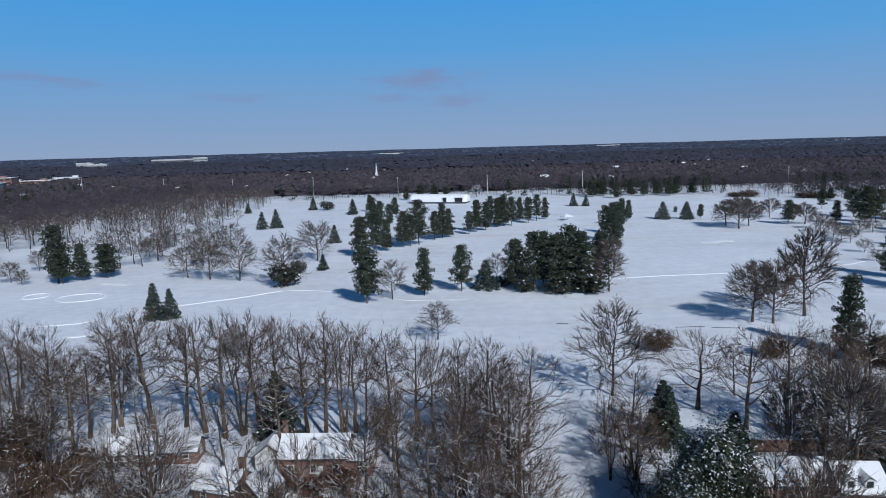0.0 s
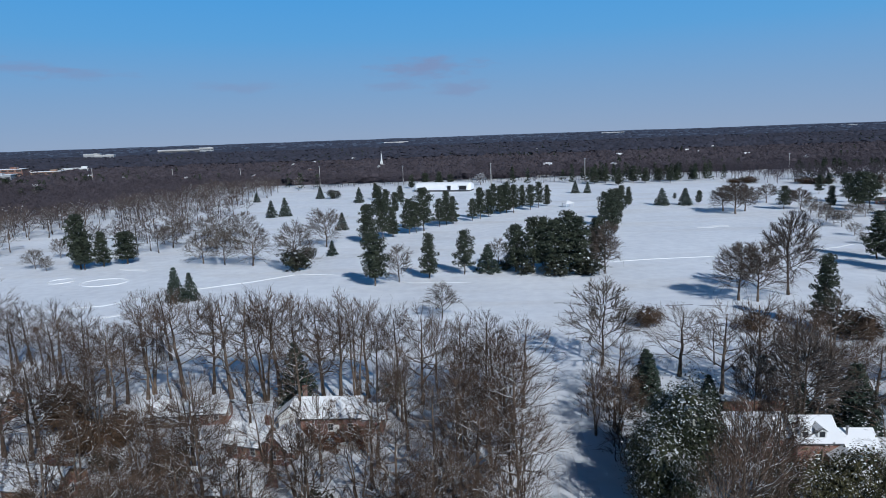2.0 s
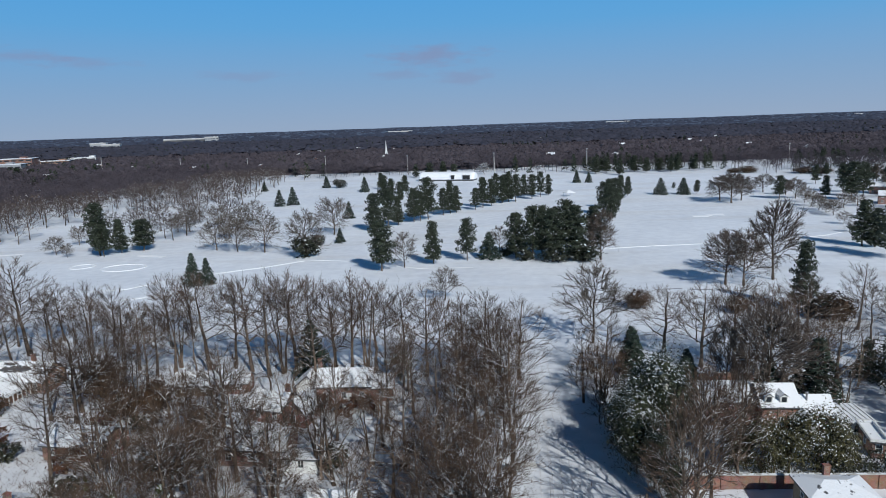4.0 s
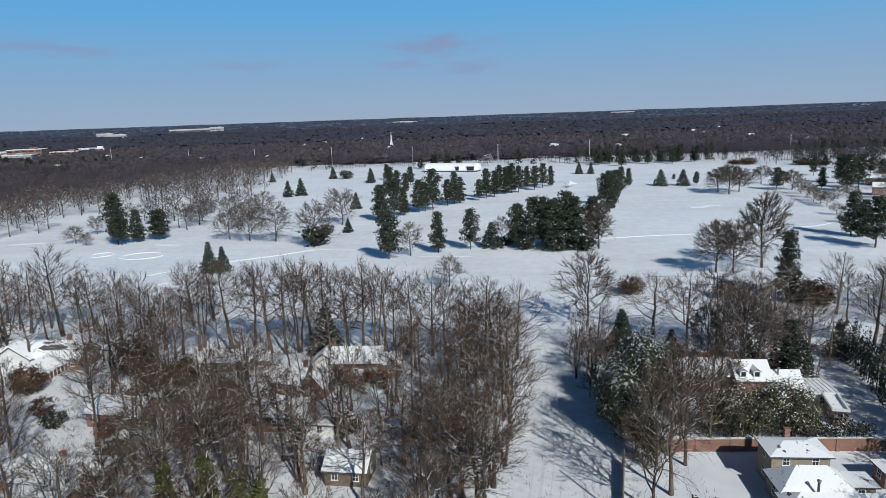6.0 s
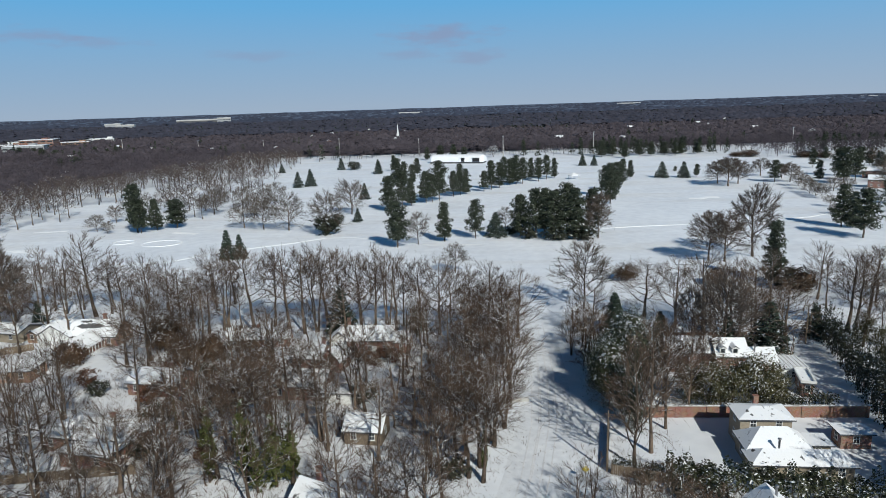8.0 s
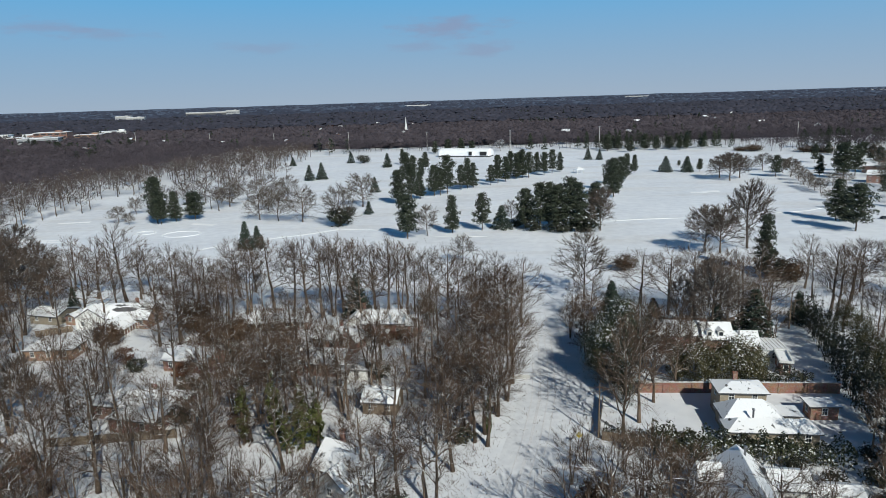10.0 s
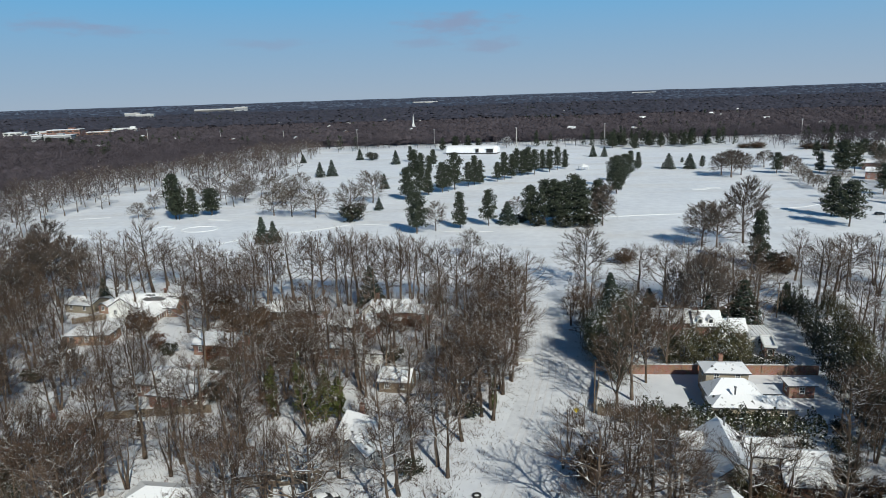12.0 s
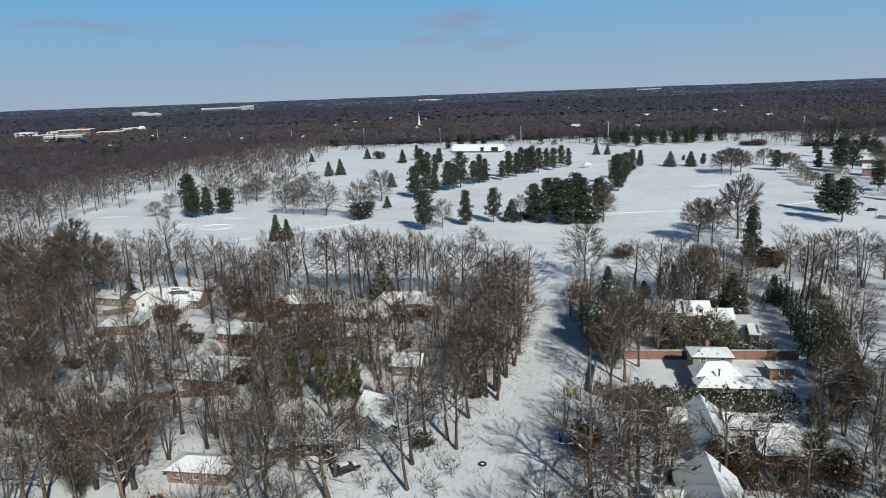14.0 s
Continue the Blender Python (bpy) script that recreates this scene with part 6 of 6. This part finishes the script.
def loft(sections):
    """A closed shell through rings of points."""
    bm = bmesh.new()
    rings = [[bm.verts.new(p) for p in ring] for ring in sections]
    n = len(rings[0])
    for ra, rb in zip(rings, rings[1:]):
        for i in range(n):
            bm.faces.new((ra[i], ra[(i + 1) % n], rb[(i + 1) % n], rb[i]))
    bm.faces.new(rings[0])
    bm.faces.new(rings[-1])
    bmesh.ops.recalc_face_normals(bm, faces=bm.faces)
    return bm


def car(label, x, y, turn, paint):
    root = tagged(new("car"), label, "car", "parked cars")
    root.matrix_basis = pose(x, y, 0, 0, 0, turn)
    hull = [(-2.15, 0.45, 0.72, 0.70), (-2.05, 0.32, 0.90, 0.84), (-1.2, 0.26, 0.98, 0.90), (0.9, 0.26, 0.98, 0.90), (1.9, 0.30, 0.84, 0.86), (2.2, 0.42, 0.66, 0.72)]
    part("body", loft([[(lx, -w, lo), (lx, w, lo), (lx, w * 1.02, (lo + hi) / 2), (lx, w * 0.9, hi), (lx, -w * 0.9, hi), (lx, -w * 1.02, (lo + hi) / 2)]
                       for lx, lo, hi, w in hull]), paint, root)
    cabin = [(-1.75, 0.97, 0.78), (-1.25, 1.40, 0.70), (0.25, 1.46, 0.70), (1.05, 0.98, 0.78)]
    part("cabin", loft([[(lx, -0.80, 0.96), (lx, 0.80, 0.96), (lx, w, hi), (lx, -w, hi)] for lx, hi, w in cabin]), GLASS, root, "dark glazed cabin")
    part("roof_panel", loft([[(lx, -w, z), (lx, w, z), (lx, w * 0.9, z + 0.05), (lx, -w * 0.9, z + 0.05)] for lx, w, z in
                             ((-1.3, 0.66, 1.405), (-0.5, 0.69, 1.445), (0.3, 0.66, 1.465))]), paint, root)
    part("roof_snow", loft([[(lx, -w, z), (lx, w, z), (lx, w * 0.8, z + h), (lx, -w * 0.8, z + h)] for lx, w, z, h in
                            ((-1.25, 0.55, 1.46, 0.03), (-0.5, 0.62, 1.50, 0.10), (0.25, 0.55, 1.52, 0.03))]), ROOF_SNOW, root, "snow lying on the roof")
    part("bonnet_snow", loft([[(lx, -w, z), (lx, w, z), (lx, w * 0.8, z + h), (lx, -w * 0.8, z + h)] for lx, w, z, h in
                              ((1.1, 0.66, 0.965, 0.03), (1.5, 0.70, 0.93, 0.09), (2.0, 0.6, 0.82, 0.03))]), ROOF_SNOW, root, "snow lying on the bonnet")
    for wx in (-1.35, 1.35):
        for wy in (-0.80, 0.80):
            bm = bmesh.new()
            bmesh.ops.create_cone(bm, cap_ends=True, segments=14, radius1=0.33, radius2=0.33, depth=0.22, matrix=pose(wx, wy, 0.33, 90))
            wheel = part("wheel", bm, DARK, root)
            bm = bmesh.new()
            side = 1 if wy > 0 else -1
            bmesh.ops.create_cone(bm, cap_ends=True, segments=10, radius1=0.19, radius2=0.19, depth=0.03, matrix=pose(wx, wy + side * 0.125, 0.33, 90))
            part("rim", bm, METAL, wheel)
    for wy in (-0.55, 0.55):
        solid("headlight", 2.12, 2.2, wy - 0.14, wy + 0.14, 0.56, 0.66, WHITE, root)
        solid("tail_light", -2.16, -2.08, wy - 0.14, wy + 0.14, 0.60, 0.72, BRICK, root, "red tail light")


car("dark parked car with snow on its roof beside trees", -23.2, 18.8, 35, CAR_DARK)
car("dark parked car capped with snow by the course road", 177.8, 228.5, 8, CAR_DARK)
car("grey parked car capped with snow by the course road", 172.4, 211.0, -12, CAR_GREY)

lamp = tagged(new("street_lamp"), "slim dark street lamp with two heads in snow", "street lamp")
lamp.matrix_basis = pose(168.9, 210.3, 0)
V, F = [], []
tube(V, F, [Vector((0, 0, -0.1)), Vector((0, 0, 3.0)), Vector((0, 0, 5.6))], [0.11, 0.08, 0.06], 8)
part("post", mesh_from("lamp_post", V, F, METAL, True), None, lamp)
solid("crossarm", -0.7, 0.7, -0.04, 0.04, 5.605, 5.69, METAL, lamp)
for lx in (-0.75, 0.75):
    bm = bmesh.new()
    bmesh.ops.create_cone(bm, cap_ends=True, segments=10, radius1=0.26, radius2=0.12, depth=0.34, matrix=Matrix.Translation((lx, 0, 5.87)))
    part("lamp_head", bm, WHITE, lamp, "pale lamp head")

# ---- patio before the red brick bungalow ----
table = tagged(new("patio_table"), "round patio table heaped with snow", "patio table")
table.matrix_basis = pose(-21.9, 93.2, 0)
for z, r0, r1, h, mat_, nm in ((0.72, 0.62, 0.62, 0.05, WHITE, "tabletop"), (0.80, 0.58, 0.35, 0.10, ROOF_SNOW, "snow_heap"), (0.36, 0.06, 0.05, 0.66, METAL, "pedestal"), (0.02, 0.34, 0.28, 0.05, METAL, "foot")):
    bm = bmesh.new()
    bmesh.ops.create_cone(bm, cap_ends=True, segments=16, radius1=r0, radius2=r1, depth=h, matrix=Matrix.Translation((0, 0, z)))
    part(nm, bm, mat_, table)
garden_wall("low stone garden wall capped with snow before a patio", -27.4, -24.6, 92.2, 0.6, -6.0, 0.5, CONCRETE)
garden_wall("low stone garden wall capped with snow before a patio", -19.4, -16.4, 91.6, 0.6, -3.0, 0.5, CONCRETE)

# ---- thickets between the gardens ----
THICKET = "leafless brown thicket between the gardens"
grow_all("shrub", [(x, y, pick.uniform(5.0, 7.5), 1.3) for x, y in scatter(411, -60, 4, 30, 84, 6.5, 14, lambda x, y: x < road_x(y) - 9 and clear_of_houses(x, y, 0))], 1.0, GARDEN, THICKET)
grow_all("forked", [(x, y, pick.uniform(13, 17), 1.15) for x, y in scatter(412, -44, 0, 46, 84, 6.0, 6, lambda x, y: x < road_x(y) - 9 and clear_of_houses(x, y, 0))], 1.0, GARDEN)

# ---- trees among the houses near the street corner ----
grow_all("tall", [(x, y, pick.uniform(13.5, 16.5), 1.15) for x, y in scatter(131, -46, -13, 26, 76, 7.0, 11, lambda x, y: clear_of_houses(x, y, 0.5) and not (-57 < x < -38 and y < 14))], 1.0, GARDEN)
grow_all("forked", [(x, y, pick.uniform(9, 13), 1.15) for x, y in scatter(132, -74, -36, 0, 30, 5.5, 7, lambda x, y: clear_of_houses(x, y, 0.5) and not (-57 < x < -38 and y < 14))], 1.0, GARDEN)
grow_all("magnolia", [(36.5, 18.5, 6.5, 0.6), (39.5, 15.5, 5.5, 0.6)], 1.0, EAST)
grow_all("shrub", [(x, y, pick.uniform(3.5, 6.5), 1.3) for x, y in scatter(133, 40, 58, 10, 20, 2.4, 16, lambda x, y: True)], 1.0, "garden shrubs")
grow_all("tall", [(x, y, pick.uniform(13, 17), 1.1) for x, y in scatter(134, 58, 92, -8, 44, 5.0, 22, lambda x, y: clear_of_houses(x, y, 0))], 1.0, EAST)
grow_all("oak", [(5.5, -10.0, 14.0, 1.0), (15.0, -9.0, 14.0, 1.1), (24.0, -12.0, 15.0, 1.0)], 1.0, EAST)


# ---- warning sign at the street's edge ----
sign = tagged(new("street_sign"), "yellow diamond warning sign on a thin post", "street sign")
sign.matrix_basis = pose(17.4, 43.9, 0, 0, 0, -8)
V, F = [], []
tube(V, F, [Vector((0, 0, -0.1)), Vector((0, 0, 2.3))], [0.04, 0.04], 6)
part("post", mesh_from("sign_post", V, F, METAL, True), None, sign)
plate = box(bmesh.new(), -0.4, 0.4, -0.06, -0.042, -0.4, 0.4)
bmesh.ops.transform(plate, matrix=pose(0, 0, 2.0, 0, 45, 0), verts=plate.verts)
part("plate", plate, YELLOW, sign, "yellow diamond plate")

# shrubs before the red bungalow and bare trees before the dormered house
grow_all("rust", [(x, y, pick.uniform(1.8, 3.0), 1.1) for x, y in scatter(141, -28, -12, 89, 94.5, 1.8, 10, lambda x, y: True)], 1.0, "garden shrubs")
grow_all("cypress", [(38.0, 74.0, 15.0, 0.8), (41.5, 70.5, 14.0, 0.8), (36.0, 68.5, 14.0, 0.7)], 1.0, EAST)
grow_all("spruce", [(44.0, 98.5, 8.0, 1.1)], 1.0, EAST)
grow_all("course_oak", [(53.3, 85.6, 21.1, 0.8), (48.7, 91.7, 16.5, 0.7)], 1.0, EAST)
grow_all("forked", [(14.5, 33.0, 9.5, 1.1), (17.5, 38.0, 9.0, 1.1), (20.0, 31.0, 10.0, 1.1), (13.0, 28.0, 7.5, 1.1), (23.0, 36.0, 9.5, 1.1)], 1.0, EAST)
scrub("undergrowth", "twigs and dry stems scattered beside the street", scatter(303, -26, 34, -6, 62, 1.5, 420,
      lambda x, y: abs(x - road_x(y)) > 5.0 and clear_of_houses(x, y, 0)), 12, SCRUB, 8)
scrub("fallen_twigs", "fallen twigs scattered over street snow", scatter(304, -12, 20, 0, 70, 2.2, 150, lambda x, y: abs(x - road_x(y)) < 6.5), 3, SCRUB, 9)
grow_all("giant", [(x, y, 8.0, 0.8) for x, y in [(-70.8, 16.4), (-65.2, 12.2)]], 1.0, GARDEN)
grow_all("oak", [(x, y, 14.5, 1.1) for x, y in [(-78.9, 18.3), (-69.7, 10.1), (-63.4, 13.7), (-73.4, 23.4), (-64.3, 19.1), (-73.3, 10.1),
    (-56.8, 10.2)]], 1.0, GARDEN)
grow_all("forked", [(-32.0, 20.5, 10.5, 1.2), (-26.5, 21.0, 10.0, 1.2), (-22.5, 25.5, 10.5, 1.1)], 1.0, GARDEN)
grow_all("forked", [(-55.5, 22.5, 13.5, 1.1), (-59.0, 14.5, 13.0, 1.1), (-50.0, 26.0, 14.0, 1.1), (-41.0, 24.0, 13.0, 1.1)], 1.0, GARDEN)
